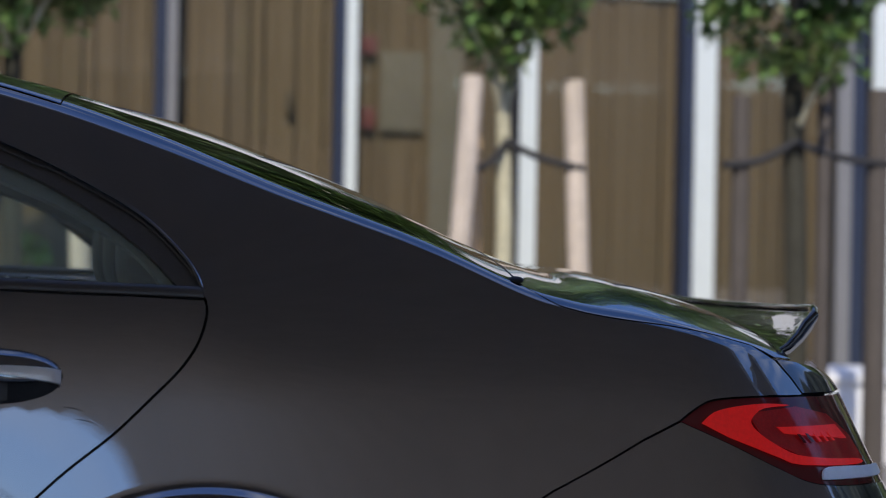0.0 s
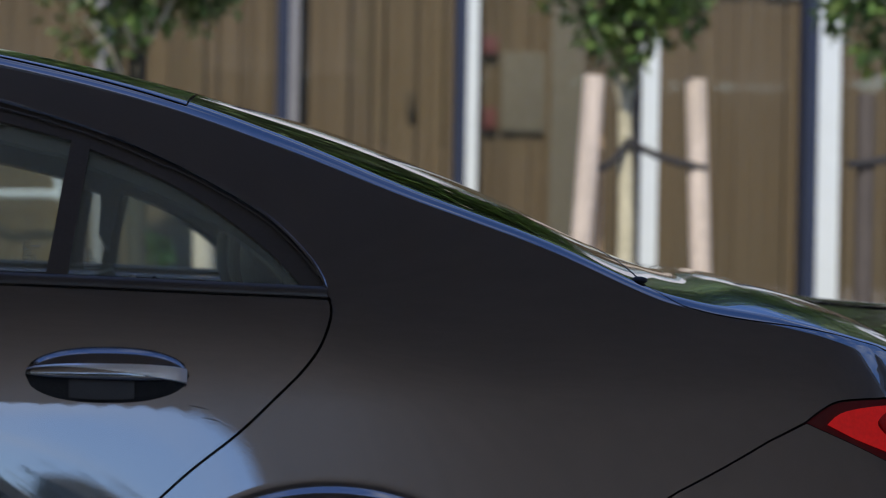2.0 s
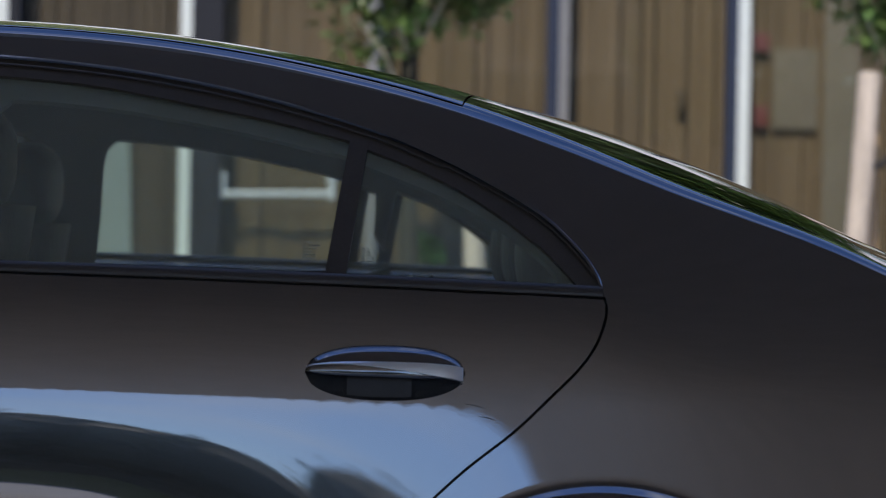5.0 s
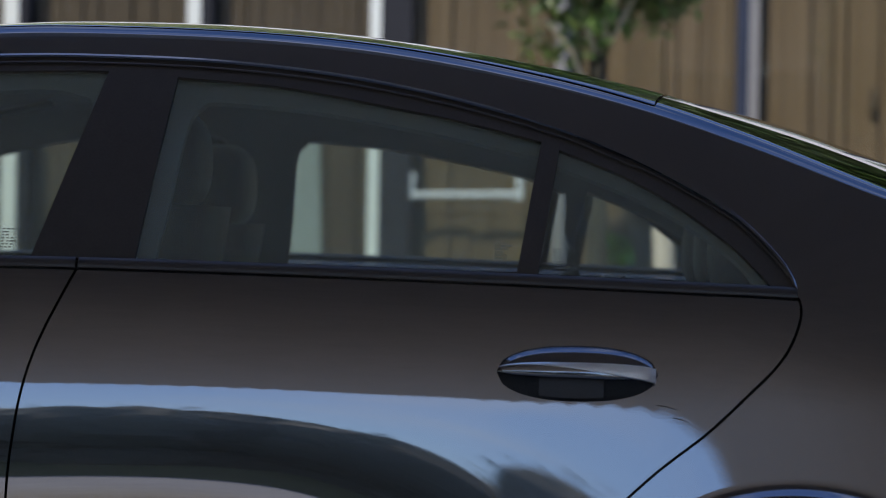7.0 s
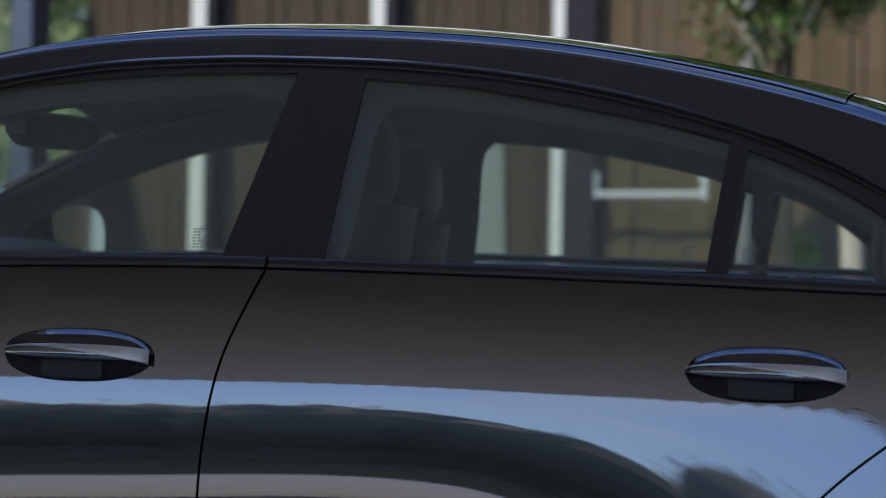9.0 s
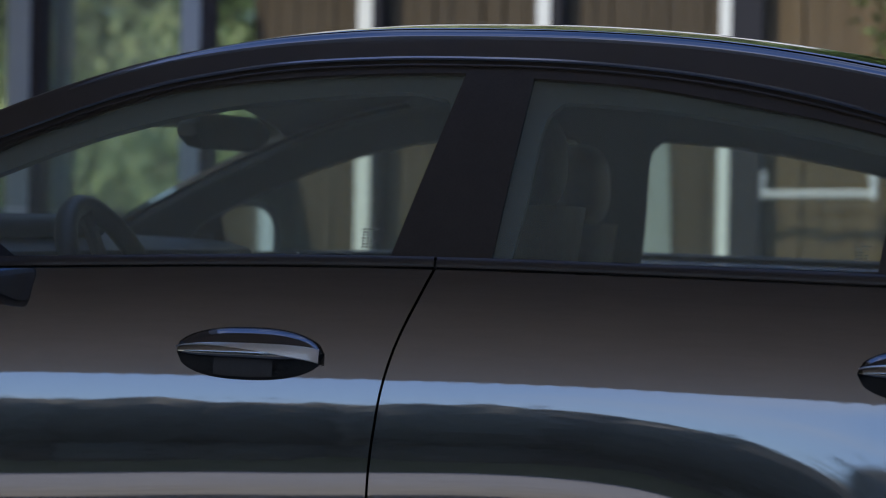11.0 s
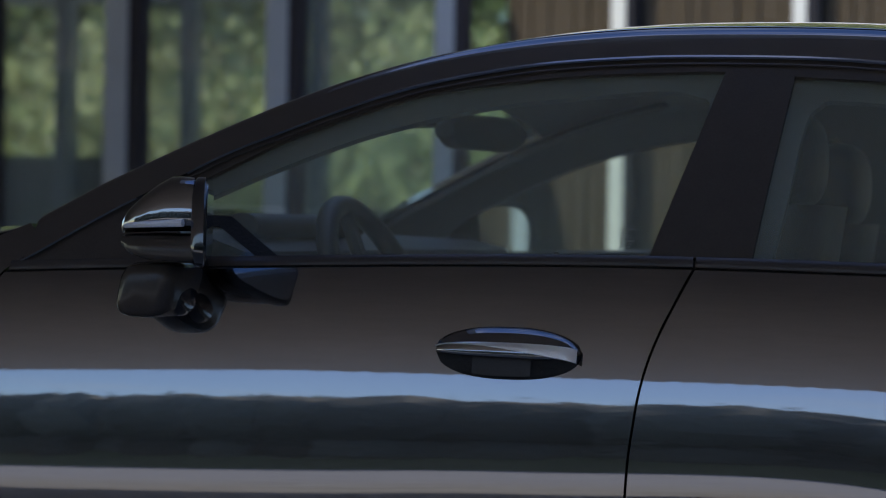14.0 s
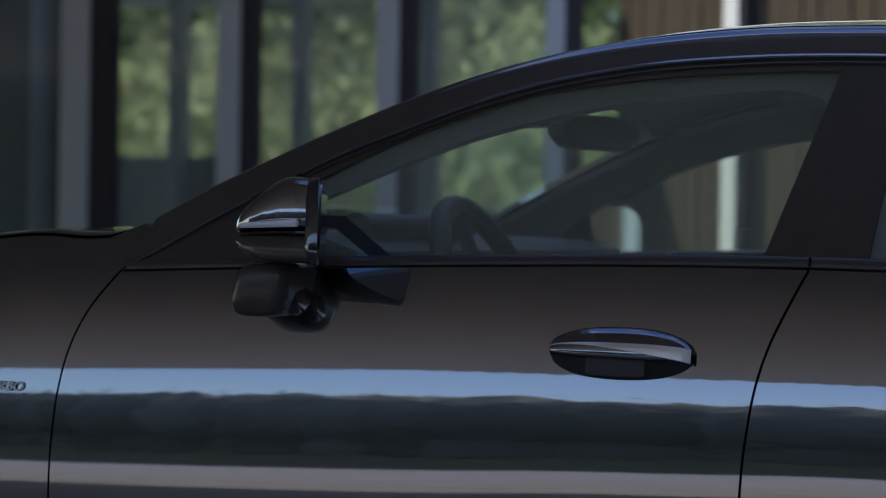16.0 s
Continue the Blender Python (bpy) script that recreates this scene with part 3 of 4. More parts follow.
plant = thing("shrub", (0.23, 11.6, 0.1), "small bright green shrub before the glass", "shrub")
part("stem", tube([(0.23, 11.6, 0.10), (0.23, 11.6, 0.6), (0.24, 11.58, 0.95)], [0.012, 0.009, 0.005], 6), BARK, plant)
part("leaves", leaf_cloud(random.Random(5), (0.235, 11.58, 0.99), 0.12, 90, 0.07), leaf_material("young_leaf", (0.16, 0.32, 0.05), 0.5), plant, smooth_shade=False)
rings = []
for k in range(25):
    f = k / 24
    rings.append([(-1.50 + (f - 0.5) * (0.11 + 0.10 * (2.4 - z) / 1.6), 12.24 + 0.010 * math.sin(f * 22), z) for z in (0.3, 0.8, 1.3, 1.95)])
curtain_mesh = loft(rings, closed=False)
bmesh.ops.solidify(curtain_mesh, geom=curtain_mesh.faces[:], thickness=0.004)
solo("curtain", curtain_mesh, WHITE, "pale gathered curtain behind the glass", "curtain", at=(-1.5, 12.24, 0.3))

# ---- woods behind the camera, seen in paint and glass, and behind the glazed building ----
def wood(name, seed, places, height, size, each, core_size, mat, label):
    rng = random.Random(seed)
    verts, faces = [], []
    for x, y, *tall in places:
        x += rng.uniform(-0.6, 0.6)
        y += rng.uniform(-0.7, 0.7)
        h = (tall[0] if tall else height) + 0.2 * noise.noise((x * 0.13, 3.7, 0)) + rng.uniform(-0.07, 0.08)
        for c, r in ((0.60, 0.42), (0.22, 0.30)):
            data = leaf_cloud(rng, (x, y, h * c), h * r, each if c > 0.5 else each // 2, size, 0.95)
            k = len(verts)
            verts += [v.co.copy() for v in data.vertices]
            faces += [tuple(k + j for j in f.vertices) for f in data.polygons]
            bpy.data.meshes.remove(data)
            # inner masses of shaded foliage
            core = bmesh.new()
            bmesh.ops.create_icosphere(core, subdivisions=3, radius=1)
            for v in core.verts:
                q = v.co.normalized()
                v.co = Vector((x, y, h * c)) + q * h * r * (core_size + 0.09 * noise.noise(q * 2.3 + Vector((x, y, c))) + 0.10 * noise.noise(q * 7 + Vector((x, 0, c))))
            core.verts.ensure_lookup_table()
            k = len(verts)
            verts += [v.co.copy() for v in core.verts]
            faces += [tuple(k + v.index for v in f.verts) for f in core.faces]
            core.free()
    data = bpy.data.meshes.new(name)
    data.from_pydata(verts, [], faces)
    data.materials.append(mat)
    tagged(new(name, data), label, "wood", kind="stuff")


bank = loft([[(x, -34.5 + 0.3 * math.sin(x * 0.31), 0.0), (x, -35.6, 0.72 + 0.05 * math.sin(x * 0.9)), (x, -36.8, 1.30 + 0.06 * math.sin(x * 0.57 + 1)), (x, -38, 2.1), (x, -39.5, 2.7), (x, -42, 2.8), (x, -42, 0.0)] for x in [-64 + 1.0 * k for k in range(120)]])
solo("grass_bank", bank, GRASS, "low grassy bank before the wood", "bank", kind="structure")
def wood_top(x):
    """The wood thins out towards its end, where a few single trees stand."""
    return 9.2 - 1.5 * smooth(-8.0, -2.5, x) - 1.0 * smooth(0.5, 3.5, x)


# The row at x 22 is added to keep sky out of the tail's reflections.
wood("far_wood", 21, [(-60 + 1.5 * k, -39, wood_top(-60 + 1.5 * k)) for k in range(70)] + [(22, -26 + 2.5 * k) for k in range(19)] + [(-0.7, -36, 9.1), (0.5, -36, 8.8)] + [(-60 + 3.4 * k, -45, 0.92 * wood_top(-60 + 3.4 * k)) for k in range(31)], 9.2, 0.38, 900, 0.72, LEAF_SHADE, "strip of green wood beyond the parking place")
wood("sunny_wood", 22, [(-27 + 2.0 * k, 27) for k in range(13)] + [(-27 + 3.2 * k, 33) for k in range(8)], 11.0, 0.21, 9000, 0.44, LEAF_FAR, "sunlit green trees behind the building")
wood("tall_wood", 23, [(-3 + 3.0 * k, 28) for k in range(10)], 17.0, 0.42, 5000, 0.60, LEAF_TALL, "tall dark green trees behind the building")

# ---- the parked car ----
car = thing("car", (0.0, MID_Y, 0.0), "dark grey metallic four-door coupe parked on asphalt in the shade", "car")


def edge(u):
    return rim(u)


def mid_v(u):
    """The v at which the skin reaches the car's middle line."""
    zt = edge(u)
    a0 = math.atan((inset(u, zt) - inset(u, zt - 0.004)) / 0.004)
    r = edge_radius(u)
    a1 = math.pi / 2 - radians(edge_lift(u))
    return zt + r * (a1 - a0) + 0.9 - (inset(u, zt) + r * (math.cos(a0) - math.cos(a1)))


def on_skin(u, v, lift=0.0, side=1):
    """A place on the skin and its outward normal; side 1 is the driver's side, -1 the far one."""
    def at(a, b):
        x, y, z = skin(a, b)
        return Vector((x, y, z))
    h = 0.0015
    p = at(u, v)
    n = (at(u + h, v) - at(u - h, v)).cross(at(u, v + h) - at(u, v - h))
    n = n.normalized() if n.length > 1e-12 else Vector((0, -1, 0))
    if n.y > 0 and n.z < 0:
        n = -n
    p = p + n * lift
    return Vector((p.x, MID_Y - side * (0.9 - p.y), p.z)), Vector((n.x, side * n.y, n.z))


def dense(pts, step=0.02):
    out = []
    for (a, b), (c, d) in zip(pts, pts[1:] + pts[:1]):
        n = max(1, int(math.hypot(c - a, d - b) / step))
        out += [(a + (c - a) * k / n, b + (d - b) * k / n) for k in range(n)]
    return out


def curve(pts, n=6):
    """A smooth line through points."""
    out = []
    for i in range(len(pts) - 1):
        p = [pts[max(i - 1, 0)], pts[i], pts[i + 1], pts[min(i + 2, len(pts) - 1)]]
        for k in range(n):
            t = k / n
            out.append(tuple(0.5 * (2 * p[1][j] + (p[2][j] - p[0][j]) * t + (2 * p[0][j] - 5 * p[1][j] + 4 * p[2][j] - p[3][j]) * t * t + (3 * p[1][j] - p[0][j] - 3 * p[2][j] + p[3][j]) * t**3) for j in (0, 1)))
    return out + [tuple(pts[-1])]


def along(fn, a, b, n=24, off=0.0):
    return [(a + (b - a) * k / n, fn(a + (b - a) * k / n) + off) for k in range(n + 1)]


def arc(c, r, a, b, n=16):
    return [(c[0] + r * math.cos(radians(a + (b - a) * k / n)), c[1] + r * math.sin(radians(a + (b - a) * k / n))) for k in range(n + 1)]


def inside(p, poly):
    x, y = p
    odd = False
    for (a, b), (c, d) in zip(poly, poly[1:] + poly[:1]):
        if (b > y) != (d > y) and x < (c - a) * (y - b) / (d - b) + a:
            odd = not odd
    return odd


def shrink(poly, gap):
    area = sum(a * d - c * b for (a, b), (c, d) in zip(poly, poly[1:] + poly[:1]))
    s = 1 if area > 0 else -1
    out = []
    n = len(poly)
    for i in range(n):
        (a, b), (c, d), (e, f) = poly[i - 1], poly[i], poly[(i + 1) % n]
        tx, ty = e - a, f - b
        m = math.hypot(tx, ty) or 1
        out.append((c - s * ty / m * gap, d + s * tx / m * gap))
    return out


def skin_mesh(outline, holes=(), lift=0.0, side=1, gap=0.002, step=0.03, depth=0.012, both=False):
    """A panel of the skin: its outline and holes in u and v, filled with a fine net, with edges turned in and true normals."""
    rings = [shrink(dense(outline, step * 0.6), gap)] + [shrink(dense(h, step * 0.6), -gap) for h in holes]
    pts, edges = [], []
    for r in rings:
        k = len(pts)
        pts += r
        edges += [(k + i, k + (i + 1) % len(r)) for i in range(len(r))]
    rim = np.array(pts)

    def keep(cand, clear):
        """Those of the points that lie within the panel and clear of its border."""
        c = np.array(cand)
        if not len(c):
            return []
        ok = np.ones(len(c), bool)
        for n, r in enumerate(rings):
            p, q = np.array(r), np.roll(np.array(r), -1, 0)
            odd = np.zeros(len(c), bool)
            for (x0, y0), (x1, y1) in zip(p, q):
                if y0 != y1:
                    odd ^= ((y0 > c[:, 1]) != (y1 > c[:, 1])) & (c[:, 0] < (x1 - x0) * (c[:, 1] - y0) / (y1 - y0) + x0)
            ok &= odd if n == 0 else ~odd
        for k in range(0, len(c), 2000):
            d = ((c[k:k + 2000, None, :] - rim[None]) ** 2).sum(2).min(1)
            ok[k:k + 2000] &= (d > clear * clear) | (clear == 0)
        return [tuple(v) for v in c[ok]]
    us, vs = rim[:len(rings[0]), 0], rim[:len(rings[0]), 1]
    net = [(u, v + (step / 2 if row % 2 else 0)) for row, u in enumerate(np.arange(us.min() + step / 2, us.max(), step)) for v in np.arange(vs.min() + step / 4, vs.max(), step)]
    extra = []
    if step < 0.05 and lift > -0.02:
        net = [p for p in net if not -0.02 < p[1] - edge(p[0]) < 0.10]
        extra += [(u, edge(u) + off) for u in np.arange(us.min(), us.max(), 0.011) for off in (-0.018, -0.010, -0.004, 0.001, 0.006, 0.011, 0.017, 0.023, 0.030, 0.038, 0.046, 0.055, 0.064, 0.074, 0.085, 0.097)]
        for c in (ARCH, NOSE_ARCH):
            net = [p for p in net if math.hypot(p[0] - c[0], p[1] - c[1]) > 0.385]
            extra += [(c[0] + r * math.cos(radians(g)), c[1] + r * math.sin(radians(g))) for r in (0.343, 0.346, 0.349, 0.352, 0.355, 0.358, 0.361, 0.364, 0.368, 0.375) for g in np.arange(0, 180, 1.6)]
    pts += keep(net, 0.45 * step) + keep(extra, 0.004)
    from_cdt = geometry.delaunay_2d_cdt([Vector(p) for p in pts], edges, [], 0, 1e-7)
    flat, tris = [tuple(p) for p in from_cdt[0]], from_cdt[2]
    flat = [(float(x), float(y)) for x, y in flat]
    cents = [tuple(sum(flat[i][k] for i in t) / 3 for k in (0, 1)) for t in tris]
    good = set(keep(cents, 0.0))
    tris = [t for t, c in zip(tris, cents) if c in good]
    verts, normals, faces = [], [], []
    for s in ((1, -1) if both else (side,)):
        base = len(verts)
        both_pn = [on_skin(a, b, lift, s) for a, b in flat]
        verts += [p for p, _ in both_pn]
        normals += [n for _, n in both_pn]
        for t in tris:
            a, b, c = (both_pn[i][0] for i in t)
            n = (b - a).cross(c - a)
            t = t if n.dot(both_pn[t[0]][1]) > 0 else t[::-1]
            faces.append(tuple(base + i for i in t))
        if depth:
            count = {}
            for f in tris:
                for i in range(3):
                    e = (f[i], f[(i + 1) % 3])
                    count[tuple(sorted(e))] = count.get(tuple(sorted(e)), 0) + 1
            for (i, j), c in count.items():
                if c == 1 and not (both and abs(verts[base + i].y - MID_Y) < 0.004 and abs(verts[base + j].y - MID_Y) < 0.004):
                    k = len(verts)
                    (p, n), (q, m) = both_pn[i], both_pn[j]
                    face_n = n.cross(q - p).normalized()
                    verts += [p, q, q - m * depth, p - n * depth]
                    normals += [face_n] * 4
                    faces.append((k, k + 1, k + 2, k + 3))
    data = bpy.data.meshes.new("panel")
    data.from_pydata(verts, [], faces)
    data.polygons.foreach_set("use_smooth", [True] * len(data.polygons))
    data.normals_split_custom_set_from_vertices([tuple(n) for n in normals])
    return data


def panel(name, outline, mat, parent, label="", **how):
    data = skin_mesh(outline, **how)
    data.name = name
    return part(name, data, mat, parent, label)


def belt_low(u):
    return spline(BELT, u)


def belt_top(u):
    return spline(BELT, u) + 0.0165


FRONT_SEAM = [(-1.881, 0.947), (-1.930, 0.884), (-1.960, 0.822), (-1.975, 0.756), (-1.982, 0.680), (-1.984, 0.577), (-1.98, 0.36)]
B_SEAM = [(-0.719, 0.976), (-0.737, 0.938), (-0.767, 0.871), (-0.785, 0.813), (-0.796, 0.747), (-0.805, 0.638), (-0.81, 0.36)]
REAR_SEAM = [(0.328, 0.950), (0.330, 0.926), (0.316, 0.886), (0.291, 0.850), (0.251, 0.810), (0.197, 0.759), (0.119, 0.697), (0.035, 0.615), (-0.010, 0.55), (-0.028, 0.47), (-0.03, 0.36)]
WINDOW_LINE = [(-1.852, 0.963), (-1.706, 1.048), (-1.613, 1.095), (-1.521, 1.143), (-1.428, 1.180), (-1.336, 1.215), (-1.244, 1.245), (-1.152, 1.267), (-1.008, 1.289), (-0.850, 1.298), (-0.720, 1.2985), (-0.545, 1.2925),
               (-0.370, 1.275), (-0.196, 1.243), (-0.030, 1.198), (0.073, 1.158), (0.157, 1.117), (0.239, 1.068), (0.294, 1.015), (0.318, 0.979), (0.325, 0.953)]
FRONT_GLASS = [(-1.575, 1.090), (-1.424, 1.166), (-1.332, 1.201), (-1.241, 1.231), (-1.149, 1.252), (-0.965, 1.271), (-0.787, 1.277), (-0.709, 1.277)]
REAR_GLASS = [(-0.602, 1.269), (-0.440, 1.256), (-0.266, 1.226), (-0.15, 1.203), (-0.046, 1.177)]
QUARTER_GLASS = [(-0.019, 1.165), (0.074, 1.128), (0.156, 1.083), (0.238, 1.022), (0.289, 0.969)]
LAMP_TOP = [(1.107, 0.7735), (1.149, 0.793), (1.194, 0.805), (1.295, 0.808), (1.365, 0.807), (1.416, 0.806), (1.53, 0.803), (1.64, 0.80)]
LAMP_LOW = [(1.107, 0.7730), (1.185, 0.740), (1.266, 0.700), (1.325, 0.676), (1.408, 0.668), (1.512, 0.664), (1.64, 0.656)]


def top_seam(u):
    """The line that parts the side from the rear window and the lid."""
    return edge(u) + 0.044 - 0.035 * smooth(0.80, 0.93, u) + 0.011 * smooth(1.05, 1.25, u)


FRONT_HOLE = [(-1.67, 0.985), (-1.62, 1.05), (-1.524, 1.10), (-1.40, 1.152), (-1.277, 1.196), (-1.096, 1.238), (-0.92, 1.256), (-0.82, 1.263), (-0.760, 1.255), (-0.735, 1.225), (-0.775, 1.05), (-0.797, 0.984)]
REAR_HOLE = [(-0.616, 0.98), (-0.601, 1.076), (-0.585, 1.205), (-0.565, 1.238), (-0.535, 1.246), (-0.376, 1.232), (-0.194, 1.200), (-0.097, 1.178), (-0.042, 1.158), (-0.052, 1.06), (-0.070, 0.972)]
QUARTER_HOLE = [(-0.030, 1.158), (0.08, 1.116), (0.157, 1.078), (0.235, 1.024), (0.266, 0.985), (0.254, 0.962), (-0.054, 0.970)]
FAR_REAR_HOLE = REAR_HOLE[:8] + [(-0.022, 1.150), (-0.009, 1.136), (-0.012, 1.06), (-0.020, 0.972)]
FAR_QUARTER_HOLE = [(0.036, 1.150), (0.10, 1.126), (0.19, 1.085), (0.27, 1.030), (0.300, 0.990), (0.285, 0.964), (0.026, 0.970)]
ARCH, NOSE_ARCH, ARCH_R = (0.325, 0.325), (-2.40, 0.325), 0.341


def side_of_car(side):
    far = side == -1
    # body side: pillar, rail and quarter in one pressing
    top = along(top_seam, 0.127, 1.325, 50)[::-1] + along(edge, -1.84, 0.121, 60, 0.018)[::-1]
    corner = [(1.400, 0.809), (1.388, 0.834), (1.368, 0.862)]
    outline = curve(WINDOW_LINE) + curve(REAR_SEAM)[:-10] + arc(ARCH, ARCH_R, 150, 22, 20) + [(0.70, 0.52), (0.832, 0.664), (0.852, 0.674), (0.935, 0.708), (1.027, 0.746)] + [p for p in curve(LAMP_TOP) if p[0] < 1.39] + corner + top
    panel("quarter_panel", outline, PAINT, car, side=side, step=0.025)
    panel("sill", [(-2.04, 0.22), (-0.03, 0.22), (-0.03, 0.35), (-2.04, 0.35)], TRIM, car, side=side, step=0.06)
    fender = along(edge, -2.88, -1.92, 24, 0.0) + [(-1.855, 1.03), (-1.816, 0.994), (-1.862, 0.96)] + curve(FRONT_SEAM) + [(-2.03, 0.36)] + arc(NOSE_ARCH, ARCH_R, 10, 168, 18) + [(-2.82, 0.46), (-2.88, 0.6)]
    fen = panel("fender", fender, PAINT, car, side=side)
    # doors
    fd = panel("front_door", along(belt_low, -1.881, -0.719, 30) + curve(B_SEAM)[1:] + curve(FRONT_SEAM)[::-1][:-1], PAINT, car, side=side, step=0.025)
    rd = panel("rear_door", along(belt_low, -0.719, 0.328, 30) + curve(REAR_SEAM)[1:] + curve(B_SEAM)[::-1][:-1], PAINT, car, side=side, step=0.025 if far else 0.02)
    # window frames with their openings, sill trims and panes
    bar = [(-0.719, 0.993), (-0.692, 1.14), (-0.664, 1.2975)]
    line = curve(WINDOW_LINE)
    cut = min(range(len(line)), key=lambda i: abs(line[i][0] + 0.664))
    fg = curve(FRONT_GLASS) + [(-0.749, 1.138), (-0.790, 0.993)] + along(belt_top, -0.790, -1.575, 16, 0.001)
    rg = curve(REAR_GLASS) + [(-0.060, 1.09), (-0.076, 0.984)] + along(belt_top, -0.076, -0.636, 12, 0.002)[1:] + [(-0.621, 1.126)]
    qg = curve(QUARTER_GLASS) + along(belt_top, 0.28, -0.048, 8, 0.002)
    front_line = line[:cut + 1] + bar[::-1] + along(belt_top, -0.722, -1.84, 24, 0.0)
    rear_line = bar + line[cut:-2] + along(belt_top, 0.320, -0.716, 24, 0.0)
    panel("window_frame", front_line, TRIM, fd, "black window frame", holes=[fg], side=side, lift=-0.003, step=0.025, depth=0.009, gap=0.0)
    panel("window_frame", rear_line, TRIM, rd, "black window frame", holes=[rg, qg], side=side, lift=-0.003, step=0.025, depth=0.009, gap=0.0)
    for door, a, b in ((fd, -1.87, -0.721), (rd, -0.717, 0.325)):
        rings = []
        for k in range(49):
            u = a + (b - a) * k / 48
            low, top = belt_low(u) + 0.001, belt_top(u) - 0.0005
            rings.append([on_skin(u, v, out, side)[0] for v, out in ((low, -0.006), (low, 0.003), (low + 0.0015, 0.0042), (top - 0.0015, 0.0042), (top, 0.003), (top, -0.010))])
        part("belt_trim", loft(rings, closed=False), TRIM, door, "black belt trim")
    # slim lips that follow the window line
    rim_pts = [on_skin(a, b, 0.002, side)[0] for a, b in line[:-3]]
    part("window_lip", tube(rim_pts, 0.0032, 6), PAINT, car, "thin gloss lip round the side windows")
    rim_in = [on_skin(a, b - 0.010 if a < 0.1 else b - 0.007, 0.0, side)[0] for a, b in line[8:-8]]
    part("window_lip", tube(rim_in, 0.0022, 6), TRIM, car)
    for nm, poly, par in (("window_pane", fg, fd), ("window_pane", rg, rd), ("quarter_pane", qg, rd)):
        ob = panel(nm, poly, WINDOW, par, "lightly tinted side glass", side=side, lift=-0.009, step=0.05, depth=0.0, gap=-0.006)
        ob.visible_shadow = False
    back = 0.070 if far else 0.0
    panel("divider_bar", [(-0.045 + back, 1.181 - 0.4 * back), (-0.018 + back, 1.172 - 0.4 * back), (-0.047 + back, 0.977), (-0.077 + back, 0.979)], TRIM, rd, side=side, lift=0.0, step=0.03, depth=0.02, gap=0.0)
    # lining of the doors and pillars, seen through the panes
    panel("door_card", [(-1.90, 0.30), (0.26, 0.30), (0.32, 0.95)] + along(belt_top, 0.31, -1.88, 30, -0.006), CABIN, car, side=side, lift=-0.05, step=0.08, depth=0.0, gap=0)
    lining = along(belt_top, -1.80, 0.34, 30, -0.012) + [(0.36, 1.00)] + along(edge, 0.34, -1.02, 30, 0.03) + along(edge, -1.10, -1.80, 16, 0.055)
    panel("pillar_lining", lining, HEADLINER, car, "grey cloth pillar lining with rounded openings", holes=[curve(h + h[:1], 4)[:-1] for h in ((FRONT_HOLE, FAR_REAR_HOLE, FAR_QUARTER_HOLE) if far else (FRONT_HOLE, REAR_HOLE, QUARTER_HOLE))], side=side, lift=-0.034, step=0.035, depth=0.012, gap=0)
    # black corner piece behind the mirror
    if not far:
        panel("mirror_sail", [(-1.62, 1.052), (-1.487, 1.046), (-1.384, 0.979), (-1.42, 0.977), (-1.505, 1.030), (-1.62, 1.030)], RUBBER, car, side=side, lift=-0.008, step=0.03, depth=0.004, gap=0)
    # tail lamp
    lamp = panel("tail_lamp", curve(LAMP_LOW) + [(1.64, 0.70), (1.64, 0.77)] + curve(LAMP_TOP)[::-1], LENS_DARK, car, "red wrap-round tail lamp with smoked edges", side=side, lift=-0.001, step=0.02, gap=0.0008)
    panel("lamp_base", [(1.245, 0.784), (1.361, 0.791), (1.443, 0.776), (1.494, 0.740), (1.508, 0.702), (1.334, 0.712), (1.255, 0.745)], LENS, lamp, side=side, lift=0.002, step=0.012, depth=0.003, gap=0)
    panel("lamp_sweep", curve([(1.145, 0.770), (1.176, 0.786), (1.223, 0.794), (1.287, 0.797), (1.346, 0.793), (1.283, 0.790), (1.251, 0.778), (1.242, 0.767), (1.253, 0.751), (1.280, 0.733), (1.315, 0.718), (1.394, 0.709), (1.480, 0.704), (1.483, 0.696), (1.318, 0.703), (1.275, 0.715), (1.236, 0.730), (1.189, 0.748)], 3), LENS_BRIGHT, lamp, "bright red sweep", side=side, lift=0.0035, step=0.012, depth=0.002, gap=0)
    panel("lamp_sweep", [(1.293, 0.761), (1.451, 0.759), (1.470, 0.736), (1.322, 0.749), (1.304, 0.751)], LENS_BRIGHT, lamp, "bright red bar", side=side, lift=0.0045, step=0.012, depth=0.002, gap=0)
    for k in range(5):
        a = 1.338 + 0.020 * k
        panel("lamp_rib", [(a, 0.735), (a + 0.006, 0.735), (a - 0.001, 0.748), (a - 0.007, 0.749)], LENS_BRIGHT if k > 1 else LENS_DARK, lamp, side=side, lift=0.0055, step=0.01, depth=0.001, gap=0)
    panel("reversing_lens", curve([(1.349, 0.682), (1.360, 0.694), (1.388, 0.697), (1.491, 0.692), (1.60, 0.686), (1.60, 0.672), (1.420, 0.677), (1.354, 0.679), (1.349, 0.682)], 3)[:-1], CLEAR, lamp, "clear white reversing lens", side=side, lift=0.004, step=0.012, depth=0.004, gap=0)
    return fd, rd, fen


fd, rd, fen = side_of_car(1)
fd2, rd2, fen2 = side_of_car(-1)

